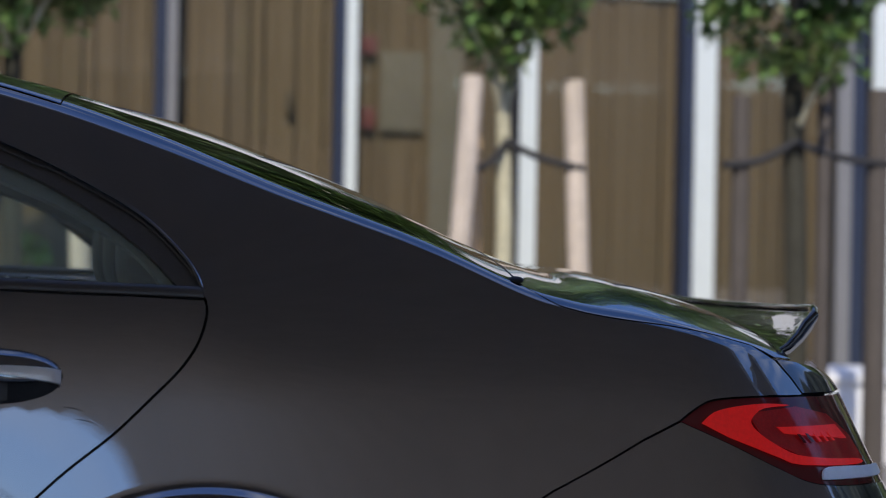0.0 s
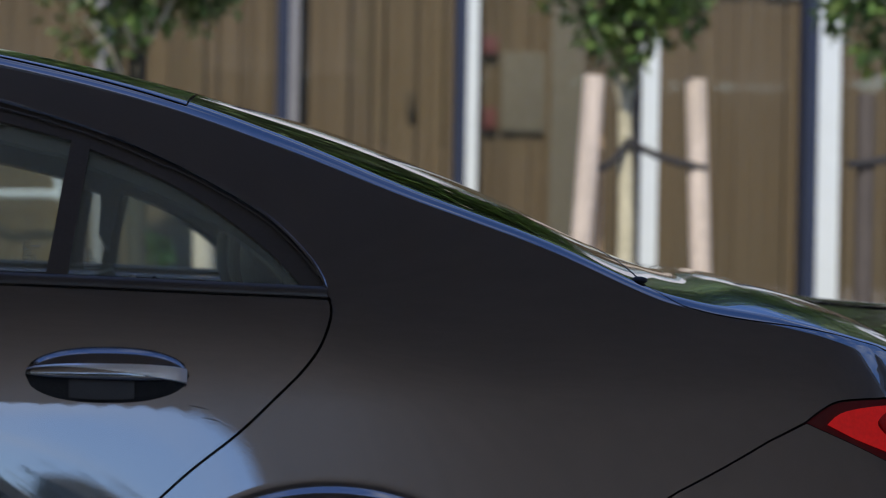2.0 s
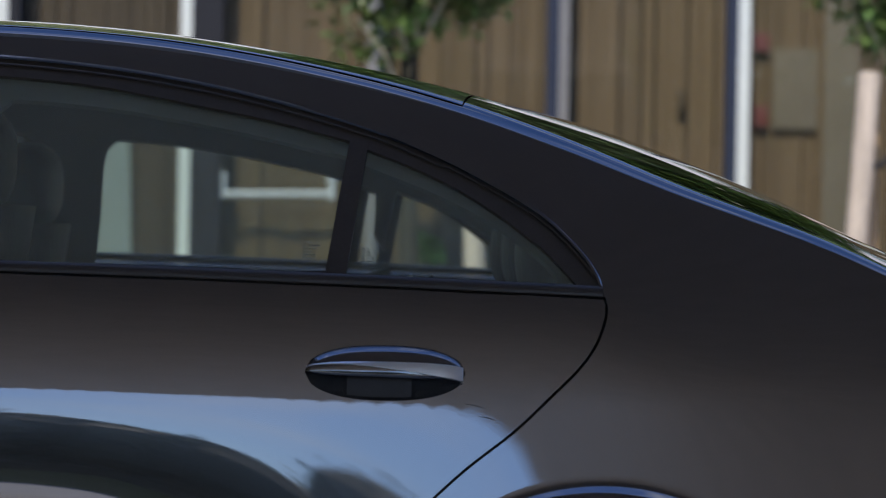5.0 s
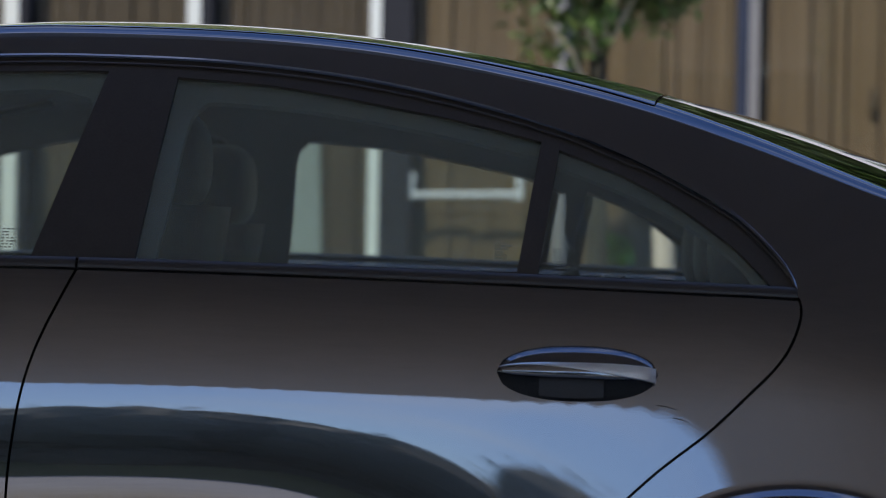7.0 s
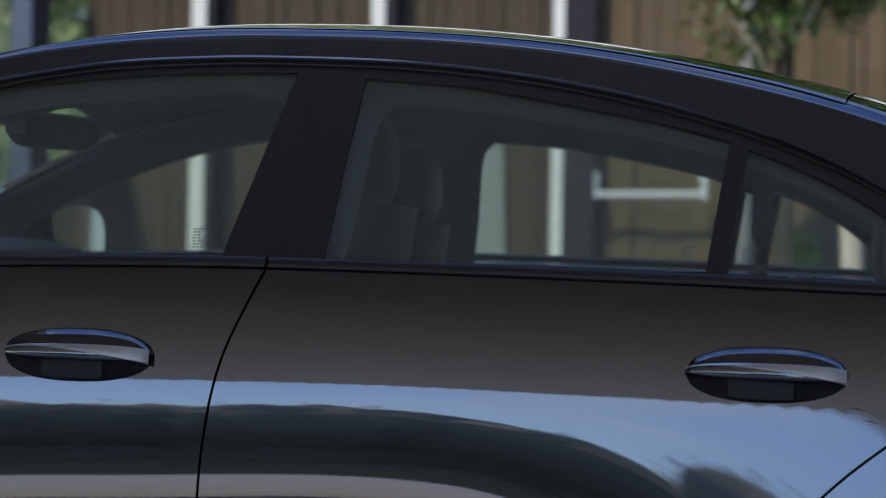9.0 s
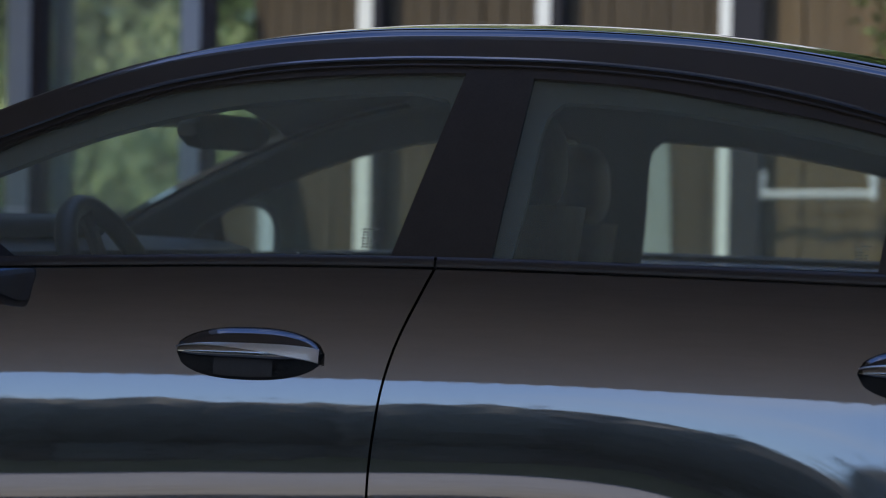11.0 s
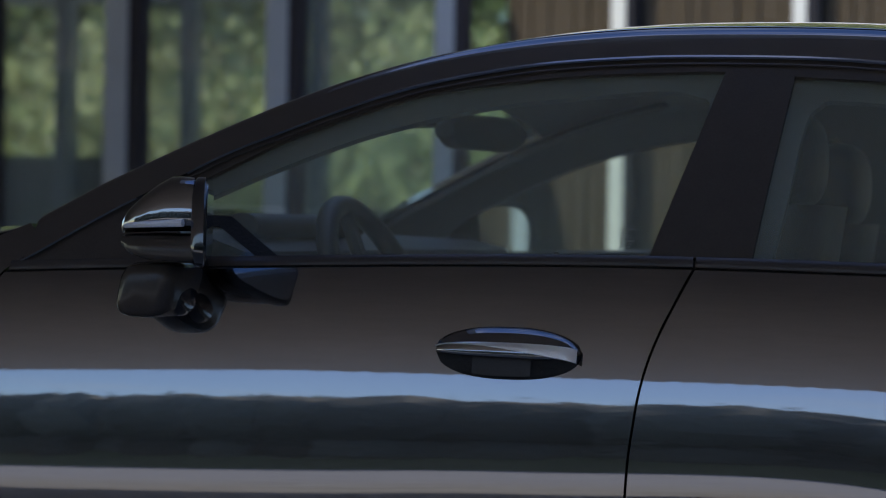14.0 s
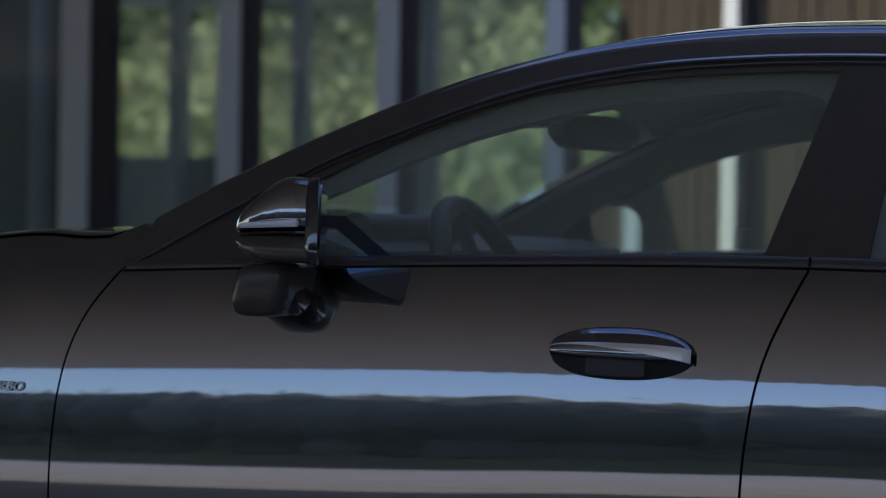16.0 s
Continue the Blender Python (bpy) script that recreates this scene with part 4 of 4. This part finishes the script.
# faint scuffs in the rear door's paint
for a, b in ((0.140, 0.795), (0.158, 0.778)):
    panel("scuff", [(a - 0.016, b + 0.003), (a, b + 0.0016), (a + 0.019, b - 0.0045), (a + 0.002, b - 0.0002)], BOWL, rd, "faint dark scuff in the paint", lift=0.0006, step=0.02, depth=0.0, gap=0)

# ---- top of the car ----
panel("roof_panel", along(edge, -1.08, 0.122, 48, 0.021) + along(mid_v, 0.20, -1.04, 40), PAINT, car, both=True, gap=0.0, step=0.045)
panel("windscreen", along(edge, -1.82, -1.09, 24, 0.021) + along(mid_v, -1.05, -1.82, 24), SCREEN, car, both=True, gap=0.0, step=0.06, depth=0.004, label="clear raked windscreen").visible_shadow = False
panel("rear_window", along(top_seam, 0.129, 0.842, 40, 0.002) + along(mid_v, 0.850, 0.207, 24), DARK_WINDOW, car, both=True, gap=0.0, step=0.04, depth=0.004, label="dark sloping rear window")
panel("trunk_lid", along(top_seam, 0.850, 1.325, 30, 0.0005) + [(1.37, 0.868), (1.42, 0.866)] + along(mid_v, 1.42, 0.858, 22), PAINT, car, both=True, gap=0.0, step=0.035)
panel("bonnet", along(edge, -2.88, -1.88, 24, 0.004) + along(mid_v, -1.84, -2.88, 24), PAINT, car, both=True, gap=0.0, step=0.05)
part("window_seal", tube([on_skin(0.846 + 0.006 * k / 12, top_seam(0.846) + (mid_v(0.846) - top_seam(0.846)) * k / 12, -0.004)[0] for k in range(13)], 0.005, 6), RUBBER, car)
for k in (1, -1):
    part("seal_corner", blob(on_skin(0.838, top_seam(0.838) + 0.006, 0.002, k)[0], (0.013, 0.012, 0.006), seg=12), RUBBER, car, "black rubber corner of the rear window seal")
panel("rear_bumper", [(0.832, 0.664), (0.852, 0.674), (0.935, 0.708), (1.027, 0.746), (1.107, 0.773)] + curve(LAMP_LOW)[1:] + [(1.65, 0.655), (2.12, 0.66), (2.12, 0.25), (1.0, 0.25), (0.71, 0.28), (0.68, 0.42), (0.70, 0.52)], PAINT, car, both=True, gap=0.001, step=0.045)
panel("trunk_face", [(1.645, 0.665), (2.12, 0.665), (2.12, 0.79), (1.645, 0.80)], PAINT, car, both=True, gap=0.0, step=0.05)
panel("trunk_face", [(1.402, 0.811), (1.645, 0.806), (2.12, 0.80), (2.12, 0.86), (1.50, 0.850), (1.425, 0.860), (1.372, 0.864), (1.391, 0.835)], GLOSS_BLACK, car, both=True, gap=0.0, step=0.03, label="gloss black strip under the spoiler")
panel("front_bumper", [(-2.88, 0.62), (-2.88, 0.82), (-3.6, 0.70), (-3.7, 0.25), (-2.92, 0.22), (-2.78, 0.30), (-2.79, 0.45)], PAINT, car, both=True, gap=0.002, step=0.07)


# spoiler lip along the end of the lid
def spoiler_ring(k):
    """Cross-section of the lip at the fraction k of the width, from -1 to 1: a thin blade that sweeps up."""
    y = MID_Y + 0.60 * k
    bow = 1 - k * k
    x0, z0 = 1.283 + 0.06 * bow, 0.858 + 0.016 * bow
    tip = max(0.0, (abs(k) - 0.88) / 0.12) ** 2
    pts = [(-0.03, 0.0), (0.0, 0.010), (0.020, 0.022), (0.040, 0.042), (0.057, 0.064), (0.067, 0.080), (0.074, 0.084), (0.080, 0.080), (0.077, 0.073), (0.063, 0.050), (0.045, 0.029), (0.023, 0.010), (-0.03, -0.006)]
    return [(x0 + a * (1 - 0.15 * bow) - 0.010 * tip * (b / 0.08) ** 2, y, z0 + b * (1 - 0.32 * bow) * (1 - 0.12 * tip * abs(b) / 0.08)) for a, b in pts]


spoiler = part("spoiler", loft([spoiler_ring(-1 + 2 * k / 60) for k in range(61)]), PAINT, car, "dark spoiler lip that sweeps up to a rolled edge")
# the rolled edge: up each end of the lip and along its rear
rolled = [Vector(spoiler_ring(-1)[j]) for j in (0, 1, 2, 3, 4)] + [Vector(spoiler_ring(-1 + 2 * k / 40)[6]) for k in range(41)] + [Vector(spoiler_ring(1)[j]) for j in (4, 3, 2, 1, 0)]
part("rolled_edge", tube(rolled, [0.003, 0.005, 0.0065, 0.0075] + [0.008] * (len(rolled) - 8) + [0.0075, 0.0065, 0.005, 0.003], 12), GLOSS_BLACK, spoiler, "glossy rolled edge")
for k in (1, -1):
    panel("tail_liner", [(0.60, 0.60), (1.0, 0.60), (1.64, 0.60), (1.64, 0.84), (1.36, 0.84), (1.0, 0.88), (0.60, 0.90)], RUBBER, car, side=k, gap=0.0, step=0.06, lift=-0.022, depth=0.0)
part("under_floor", box((-2.7, 3.3, 0.16), (1.35, 4.7, 0.24), 0.03), TRIM, car)


# ---- door handles ----
def handle(u0, v0, door, side=1):
    """A pull handle: dark bowl, body-coloured grip and a bright strip that widens to the rear."""
    def place(du, dv, out):
        return on_skin(u0 + du, v0 + dv, out, side)[0]
    n = 28
    half = 0.1145

    def prof(s):
        return max(0.0, 1 - abs(s) ** 2.4) ** 0.5
    rings = []
    for k in range(n + 1):
        s = -1 + 2 * k / n
        h = 0.0385 * prof(s)
        rings.append([place(half * s, -0.002 + h * math.cos(a), 0.001 + 0.003 * prof(s) * abs(math.sin(a))) for a in [2 * math.pi * j / 14 for j in range(14)]])
    root = part("handle", loft(rings), RUBBER, door, "oval flush door handle with a dark bowl")
    # the grip: a domed top, a rounded face under the strip, then a sharp turn under
    rings = []
    for k in range(n + 1):
        s = -1 + 2 * k / n
        q = prof(s)
        full = q ** 0.6
        foot = -0.30 - 0.10 * smooth(-0.2, 0.9, s)
        ring = []
        for dv, out in ((1.0, 0.0), (0.99, 0.22), (0.96, 0.42), (0.90, 0.60), (0.80, 0.74), (0.66, 0.84), (0.50, 0.91), (0.34, 0.96), (0.20, 0.99), (0.08, 1.0), (-0.06, 1.0), (-0.18, 0.993), (0.7 * foot, 0.982), (0.9 * foot, 0.94), (foot, 0.84), (foot - 0.02, 0.66), (foot + 0.04, 0.30), (foot + 0.06, 0.05)):
            ring.append(place(half * s, 0.037 * q * dv, 0.002 + 0.030 * full * out))
        rings.append(ring)
    part("grip", loft(rings, closed=False), PAINT, root)
    # the strip: a hair line at the front, a broad wedge at the rear
    rings = []
    for k in range(n + 1):
        s = -0.975 + 1.945 * k / n
        q = prof(s)
        wide = 0.0018 + 0.019 * smooth(-1.1, 1.05, s) ** 1.35
        upper = 0.0105 * (0.35 + 0.65 * q)
        ring = []
        for f, out in ((0.0, 0.0285), (0.05, 0.0312), (0.35, 0.0322), (0.7, 0.0330), (0.95, 0.0331), (1.0, 0.0280)):
            ring.append(place(half * s, upper - wide * f, 0.002 + out * q ** 0.6))
        rings.append(ring)
    part("bright_strip", loft(rings, closed=False), SATIN, root, "satin chrome strip that widens rearwards")
    # floor of the finger bowl, with upright ends
    rings = []
    for k in range(n + 1):
        s = -0.47 + 0.80 * k / n
        low = -0.0365 * prof(s)
        rings.append([place(half * s, dv, out) for dv, out in ((-0.004, 0.0060), (0.5 * low - 0.006, 0.0066), (low, 0.0054))])
    part("bowl", loft(rings, closed=False), BOWL, root, "painted floor of the finger bowl")


handle(0.0125, 0.841, rd)
handle(-0.993, 0.8445, fd)
handle(0.0125, 0.841, rd2, -1)
handle(-0.993, 0.8445, fd2, -1)


# ---- door mirrors ----
def door_mirror():
    def m(x, y, z):
        deep = 3.015 + 0.72 * (y - 2.885)
        far_out = deep / y
        return (x * far_out, deep, EYE + (z - EYE) * far_out)

    def ring(x, y0, y1, z0, z1, p=0.40, n=36):
        out = []
        turn = 0.42 * smooth(-1.53, -1.39, x)
        for j in range(n):
            a = 2 * math.pi * j / n
            c, d = math.cos(a), math.sin(a)
            zz = (z0 + z1) / 2 + (z1 - z0) / 2 * math.copysign(abs(d) ** p, d)
            yy = (y0 + y1) / 2 + (y1 - y0) / 2 * math.copysign(abs(c) ** p, c) + 0.22 * (zz - 1.0)
            out.append(m(x - turn * (yy - 2.90), yy, zz))
        return out
    shape = [(-1.396, 2.885, 3.09, 1.018, 1.098), (-1.415, 2.883, 3.09, 1.018, 1.100), (-1.435, 2.883, 3.09, 1.018, 1.100), (-1.456, 2.886, 3.085, 1.018, 1.091), (-1.483, 2.892, 3.08, 1.017, 1.074), (-1.506, 2.90, 3.07, 1.016, 1.055), (-1.520, 2.912, 3.055, 1.015, 1.038), (-1.530, 2.935, 3.04, 1.013, 1.024)]
    root = part("door_mirror", loft([ring(x, a, b, c, d) for x, a, b, c, d in shape]), PAINT, car, "dark mirror housing with a turn signal strip")
    low = [(-1.394, 2.885, 3.09, 0.971, 1.015), (-1.43, 2.884, 3.09, 0.972, 1.015), (-1.47, 2.89, 3.08, 0.974, 1.015), (-1.500, 2.90, 3.07, 0.982, 1.014), (-1.520, 2.915, 3.05, 0.994, 1.013), (-1.529, 2.94, 3.04, 1.003, 1.012)]
    part("lower_shell", loft([ring(x, a, b, c, d) for x, a, b, c, d in low]), TRIM, root, "satin black lower shell")
    part("mirror_rim", loft([ring(x, 2.878 + e, 3.098 - e, 0.966 + e, 1.099 - e, 0.35) for x, e in ((-1.398, 0.006), (-1.391, 0.0), (-1.378, 0.0), (-1.375, 0.004))]), GLOSS_BLACK, root)
    part("mirror_glass", loft([ring(x, 2.888, 3.085, 0.977, 1.089, 0.42) for x in (-1.378, -1.3735)]), MIRROR, root, "mirror glass")
    strip = [m(-1.404 - 0.119 * k / 10, 2.884 + 0.05 * max(0, k / 10 - 0.6) ** 2 / 0.16, 1.0305 - 0.006 * (k / 10)) for k in range(11)]
    part("signal_strip", tube(strip, [0.0062 - 0.0003 * k for k in range(11)], 8), CLEAR, root, "clear turn signal strip")
    # short stalk down to the door, with a polished rear end
    foot = []
    for y, g in ((3.062, 0.62), (3.065, 0.80), (3.071, 0.91), (3.080, 0.97), (3.092, 1.0), (3.13, 1.0), (3.17, 0.99), (3.215, 0.97)):
        ring_pts = []
        for a in [2 * math.pi * j / 40 for j in range(40)]:
            c, d = math.copysign(abs(math.cos(a)) ** 0.55, math.cos(a)), math.copysign(abs(math.sin(a)) ** 0.6, math.sin(a))
            ring_pts.append((-1.562 + 0.047 * g * c + 0.008 * d, y, 0.926 + 0.044 * g * d))
        foot.append(ring_pts)
    part("foot", loft(foot), TRIM, root, "satin black mirror foot")
    cap = [[(-1.530 + out, 3.140 + 0.046 * g * math.cos(a), 0.916 + 0.032 * g * math.sin(a)) for a in [2 * math.pi * j / 24 for j in range(24)]] for out, g in ((0.0, 1.0), (0.006, 0.96), (0.011, 0.82), (0.014, 0.6), (0.0155, 0.3))]
    part("foot_end", loft(cap), GLOSS_BLACK, root, "glossy rounded end of the mirror foot")
    return root


def passenger_mirror():
    """The far mirror, its glass turned towards the driver."""
    turn = Matrix.Translation((-1.590, 4.985, 1.008)) @ Matrix.Rotation(radians(-11), 4, "Z")

    def ring(x, half_y, half_z, n=40, p=0.74):
        pts = []
        for j in range(n):
            a = 2 * math.pi * j / n
            c, d = math.cos(a), math.sin(a)
            pts.append(turn @ Vector((x, half_y * math.copysign(abs(c) ** p, c), half_z * math.copysign(abs(d) ** p, d))))
        return pts
    root = part("door_mirror", loft([ring(x, a, b) for x, a, b in ((0.0, 0.164, 0.088), (-0.02, 0.164, 0.088), (-0.06, 0.112, 0.076), (-0.09, 0.085, 0.058), (-0.105, 0.05, 0.03))]), PAINT, car, "dark mirror housing with its glass turned to the driver")
    part("mirror_rim", loft([ring(x, a, b) for x, a, b in ((0.0, 0.166, 0.090), (0.008, 0.163, 0.087), (0.008, 0.141, 0.076), (0.0, 0.139, 0.074))], cap=False), RUBBER, root)
    part("mirror_glass", loft([ring(x, 0.142, 0.077) for x in (0.001, 0.004)]), MIRROR, root, "mirror glass")
    part("foot", box((-1.68, 4.78, 0.955), (-1.60, 4.93, 1.02), 0.015), TRIM, root, "satin black mirror foot")
    return root


door_mirror()
passenger_mirror()



# ---- wheels ----
def wheel(x, side):
    y = MID_Y - side * 0.80
    tyre = bmesh.new()
    rings = []
    for k in range(49):
        a = 2 * math.pi * k / 48
        rings.append([(x + r * math.cos(a), y + side * w, 0.325 + r * math.sin(a)) for r, w in ((0.235, 0.10), (0.30, 0.112), (0.322, 0.095), (0.325, 0.0), (0.322, -0.095), (0.30, -0.112), (0.235, -0.10))])
    tyre = part("tyre", loft(rings, closed=True, cap=False), RUBBER, wheel_root := part("wheel", tube([(x, y - 0.09, 0.325), (x, y + 0.09, 0.325)], 0.10, 20), TRIM, car, "wheel with a light alloy rim"))
    rim = bmesh.new()
    for k in range(10):
        a = 2 * math.pi * k / 10
        tube([(x + 0.04 * math.cos(a), y - side * 0.09, 0.325 + 0.04 * math.sin(a)), (x + 0.225 * math.cos(a + 0.1), y - side * 0.098, 0.325 + 0.225 * math.sin(a + 0.1))], [0.022, 0.014], 6, rim)
    part("rim", rim, ALLOY, wheel_root)


for x in (0.325, -2.40):
    for s in (1, -1):
        wheel(x, s)


# ---- cabin ----
def seat(y, x, top, head):
    """A sports seat; head: how far its headrest leans from the line of the back."""
    root = part("front_seat", loft([[(x + 0.06 * (s - 0.5) * 2 + 0.105 * math.cos(a) * (1 - 0.35 * s), y + 0.235 * (1 - 0.25 * s ** 2) * math.copysign(abs(math.sin(a)) ** 0.6, math.sin(a)), 0.55 + (top - 0.14 - 0.55) * s) for a in [2 * math.pi * j / 20 for j in range(20)]] for s in [k / 10 for k in range(11)]]), LEATHER, car, "black leather seat")
    part("headrest", blob((x + 0.075 + head, y, top - 0.065), (0.060, 0.135, 0.085), seg=20, power=0.75), LEATHER, root)
    for k in (-1, 1):
        part("headrest_post", tube([(x + 0.07, y + 0.06 * k, top - 0.2), (x + 0.075 + head, y + 0.06 * k, top - 0.09)], 0.007, 8), CHROME, root)
    part("cushion", blob((x - 0.26, y, 0.50), (0.27, 0.25, 0.085), seg=20, power=0.7), LEATHER, root)


seat(3.62, -0.70, 1.215, -0.035)
seat(4.38, -0.75, 1.19, -0.02)
bench = part("rear_bench", box((0.24, 3.40, 0.52), (0.38, 4.60, 0.95), 0.05, turn=Matrix.Rotation(radians(18), 4, "Y")), LEATHER, car, "black leather rear bench")
part("cushion", box((-0.25, 3.37, 0.42), (0.27, 4.63, 0.58), 0.05), LEATHER, bench)
for y in (3.60, 4.00, 4.40):
    part("headrest", blob((0.285, y, 1.010), (0.062, 0.13, 0.078), seg=20, power=0.75), LEATHER, bench)
part("parcel_shelf", box((0.40, 3.40, 0.90), (0.86, 4.60, 0.925), 0.01), CABIN, car)
dash = part("dashboard", loft([[(-1.82, y, 0.72), (-1.86, y, 0.965), (-1.74, y, 1.020 - 0.015 * abs(y - 3.75)), (-1.57, y, 1.022 - 0.02 * abs(y - 3.75)), (-1.49, y, 0.985), (-1.47, y, 0.82), (-1.50, y, 0.72)] for y in [3.29 + 1.42 * k / 16 for k in range(17)]]), CABIN, car, "dark padded dashboard")
part("display_hood", loft([[(-1.55 + 0.03 * math.cos(a), y, 1.028 + 0.022 * math.sin(a)) for a in [2 * math.pi * j / 14 for j in range(14)]] for y in [3.41 + 0.5 * k / 8 for k in range(9)]]), CABIN, dash)
TILTED = Matrix.Translation((-1.375, 3.62, 0.905)) @ Matrix.Rotation(radians(-26), 4, "Y") @ Matrix.Rotation(radians(90), 4, "Y")
ring = [TILTED @ Vector((0.178 * math.cos(a), 0.178 * math.sin(a), 0)) for a in [2 * math.pi * k / 40 for k in range(41)]]
steer = part("steering_wheel", tube(ring, 0.020, 10, cap=False), LEATHER, car, "black leather steering wheel")
part("hub", blob(TILTED @ Vector((0, 0, -0.02)), (0.04, 0.07, 0.065), seg=16, power=0.7), CABIN, steer)
for a in (180, 0, 90):
    part("spoke", tube([TILTED @ Vector((0.05 * math.cos(radians(a)), 0.05 * math.sin(radians(a)), -0.01)), TILTED @ Vector((0.172 * math.cos(radians(a)), 0.172 * math.sin(radians(a)), 0))], 0.014, 8), CABIN, steer)
rvm = part("interior_mirror", loft([[(-1.32 + 0.02 * math.cos(a) + 0.25 * y, 4.0 + y, 1.212 + 0.034 * (1 - (y / 0.13) ** 12) * math.copysign(abs(math.sin(a)) ** 0.4, math.sin(a))) for a in [2 * math.pi * j / 14 for j in range(14)]] for y in [-0.125 + 0.25 * k / 12 for k in range(13)]]), CABIN, car, "black interior mirror")
part("mirror_stalk", tube([(-1.34, 4.0, 1.23), (-1.40, 4.0, 1.29)], 0.014, 8), CABIN, rvm)
part("camera_box", box((-1.50, 3.92, 1.225), (-1.36, 4.08, 1.285), 0.02), CABIN, rvm)
panel("header_lining", along(edge, -1.40, -1.08, 12, 0.02) + along(mid_v, -1.06, -1.34, 12), CABIN, car, both=True, gap=0.0, step=0.09, lift=-0.012, depth=0.0, label="dark lining over the windscreen")
panel("headliner", along(edge, -1.10, 0.30, 30, 0.02) + along(mid_v, 0.30, -1.08, 30), HEADLINER, car, both=True, gap=0.0, step=0.09, lift=-0.030, depth=0.0, label="grey cloth headliner")
# belt anchors and lock pins that stand on the door tops
for u in (0.048, 0.078, -0.941):
    p = on_skin(u, belt_top(u) + 0.004, -0.03)[0]
    part("lock_pin", tube([p - Vector((0, 0, 0.012)), p + Vector((0, 0, 0.010)), p + Vector((0, 0, 0.013))], [0.004, 0.004, 0.002], 8), CHROME if u != 0.078 else TRIM, rd if u > 0 else fd)


# ---- small marks: glass prints as bars, and the badge on the fender ----
def glass_print(u, v, door, seed):
    rng = random.Random(seed)
    bm = bmesh.new()
    for row in range(7):
        for col in range(rng.choice((2, 3, 4))):
            a = u + (col - 1.5) * 0.0065 + rng.uniform(-0.001, 0.001)
            b = v + (3 - row) * 0.0045
            w = rng.uniform(0.0018, 0.003)
            corners = [on_skin(a + i * w, b + j * 0.0011, -0.0125)[0] for i, j in ((-1, -1), (1, -1), (1, 1), (-1, 1))]
            bm.faces.new([bm.verts.new(c) for c in corners])
    part("glass_print", bm, PRINT, door, "tiny dark marks printed on the glass")


glass_print(-0.098, 1.016, rd, 3)
glass_print(-0.012, 1.008, rd, 4)
glass_print(-0.828, 1.024, fd, 5)
badge = bpy.data.curves.new("badge", "FONT")
badge.body, badge.size, badge.extrude, badge.offset, badge.shear, badge.align_x = "TURBO", 0.0215, 0.0008, 0.00045, 0.25, "RIGHT"
holder = new("badge_curve", badge)
bpy.context.view_layer.update()
letters = bpy.data.meshes.new_from_object(holder.evaluated_get(bpy.context.evaluated_depsgraph_get()))
bpy.data.objects.remove(holder)
p, n = on_skin(-2.046, 0.741, 0.002)
letters.materials.clear()
flat_m = Matrix(((1.25, 0, 0, p.x), (0, n.z, -1, p.y), (0, 1, 0, p.z), (0, 0, 0, 1)))
letters.transform(flat_m)
part("badge_bar", box((p.x - 0.10, p.y - 0.002, p.z - 0.0062), (p.x - 0.001, p.y + 0.004, p.z - 0.0040), 0.0005), WHITE, fen, "thin bright bar under the lettering")
# White colour replaces the gleam of sky in the chrome letters.
part("badge", letters, WHITE, fen, "chrome lettering on the fender")

# ---- timber slats behind the glass, each a piece of its own ----
slat_mesh = {}
for a, b in ((facade(-0.32), facade(0.60)),):
    d = (b - a).normalized()
    n = Vector((d.y, -d.x, 0))
    s = 0.0
    rng = random.Random(int(a.x * 10))
    while s < (b - a).length:
        w = rng.choice((0.06, 0.08, 0.11))
        p = a + d * (s + w / 2) - n * (0.12 + rng.uniform(0, 0.03))
        wood_paint = TIMBER_SHADED if p.x < -0.95 else TIMBER
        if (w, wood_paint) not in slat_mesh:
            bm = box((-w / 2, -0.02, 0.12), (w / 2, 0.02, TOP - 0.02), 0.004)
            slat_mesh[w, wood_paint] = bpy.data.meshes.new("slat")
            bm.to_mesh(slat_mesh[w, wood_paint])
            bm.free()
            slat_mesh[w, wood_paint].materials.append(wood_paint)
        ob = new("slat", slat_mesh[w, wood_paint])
        ob.parent = front
        ob.location = p - ORIGIN[front.name]
        ob.rotation_euler = (0, 0, math.atan2(d.y, d.x) + rng.uniform(-0.15, 0.15))
        s += w + rng.choice((0.004, 0.006, 0.015))
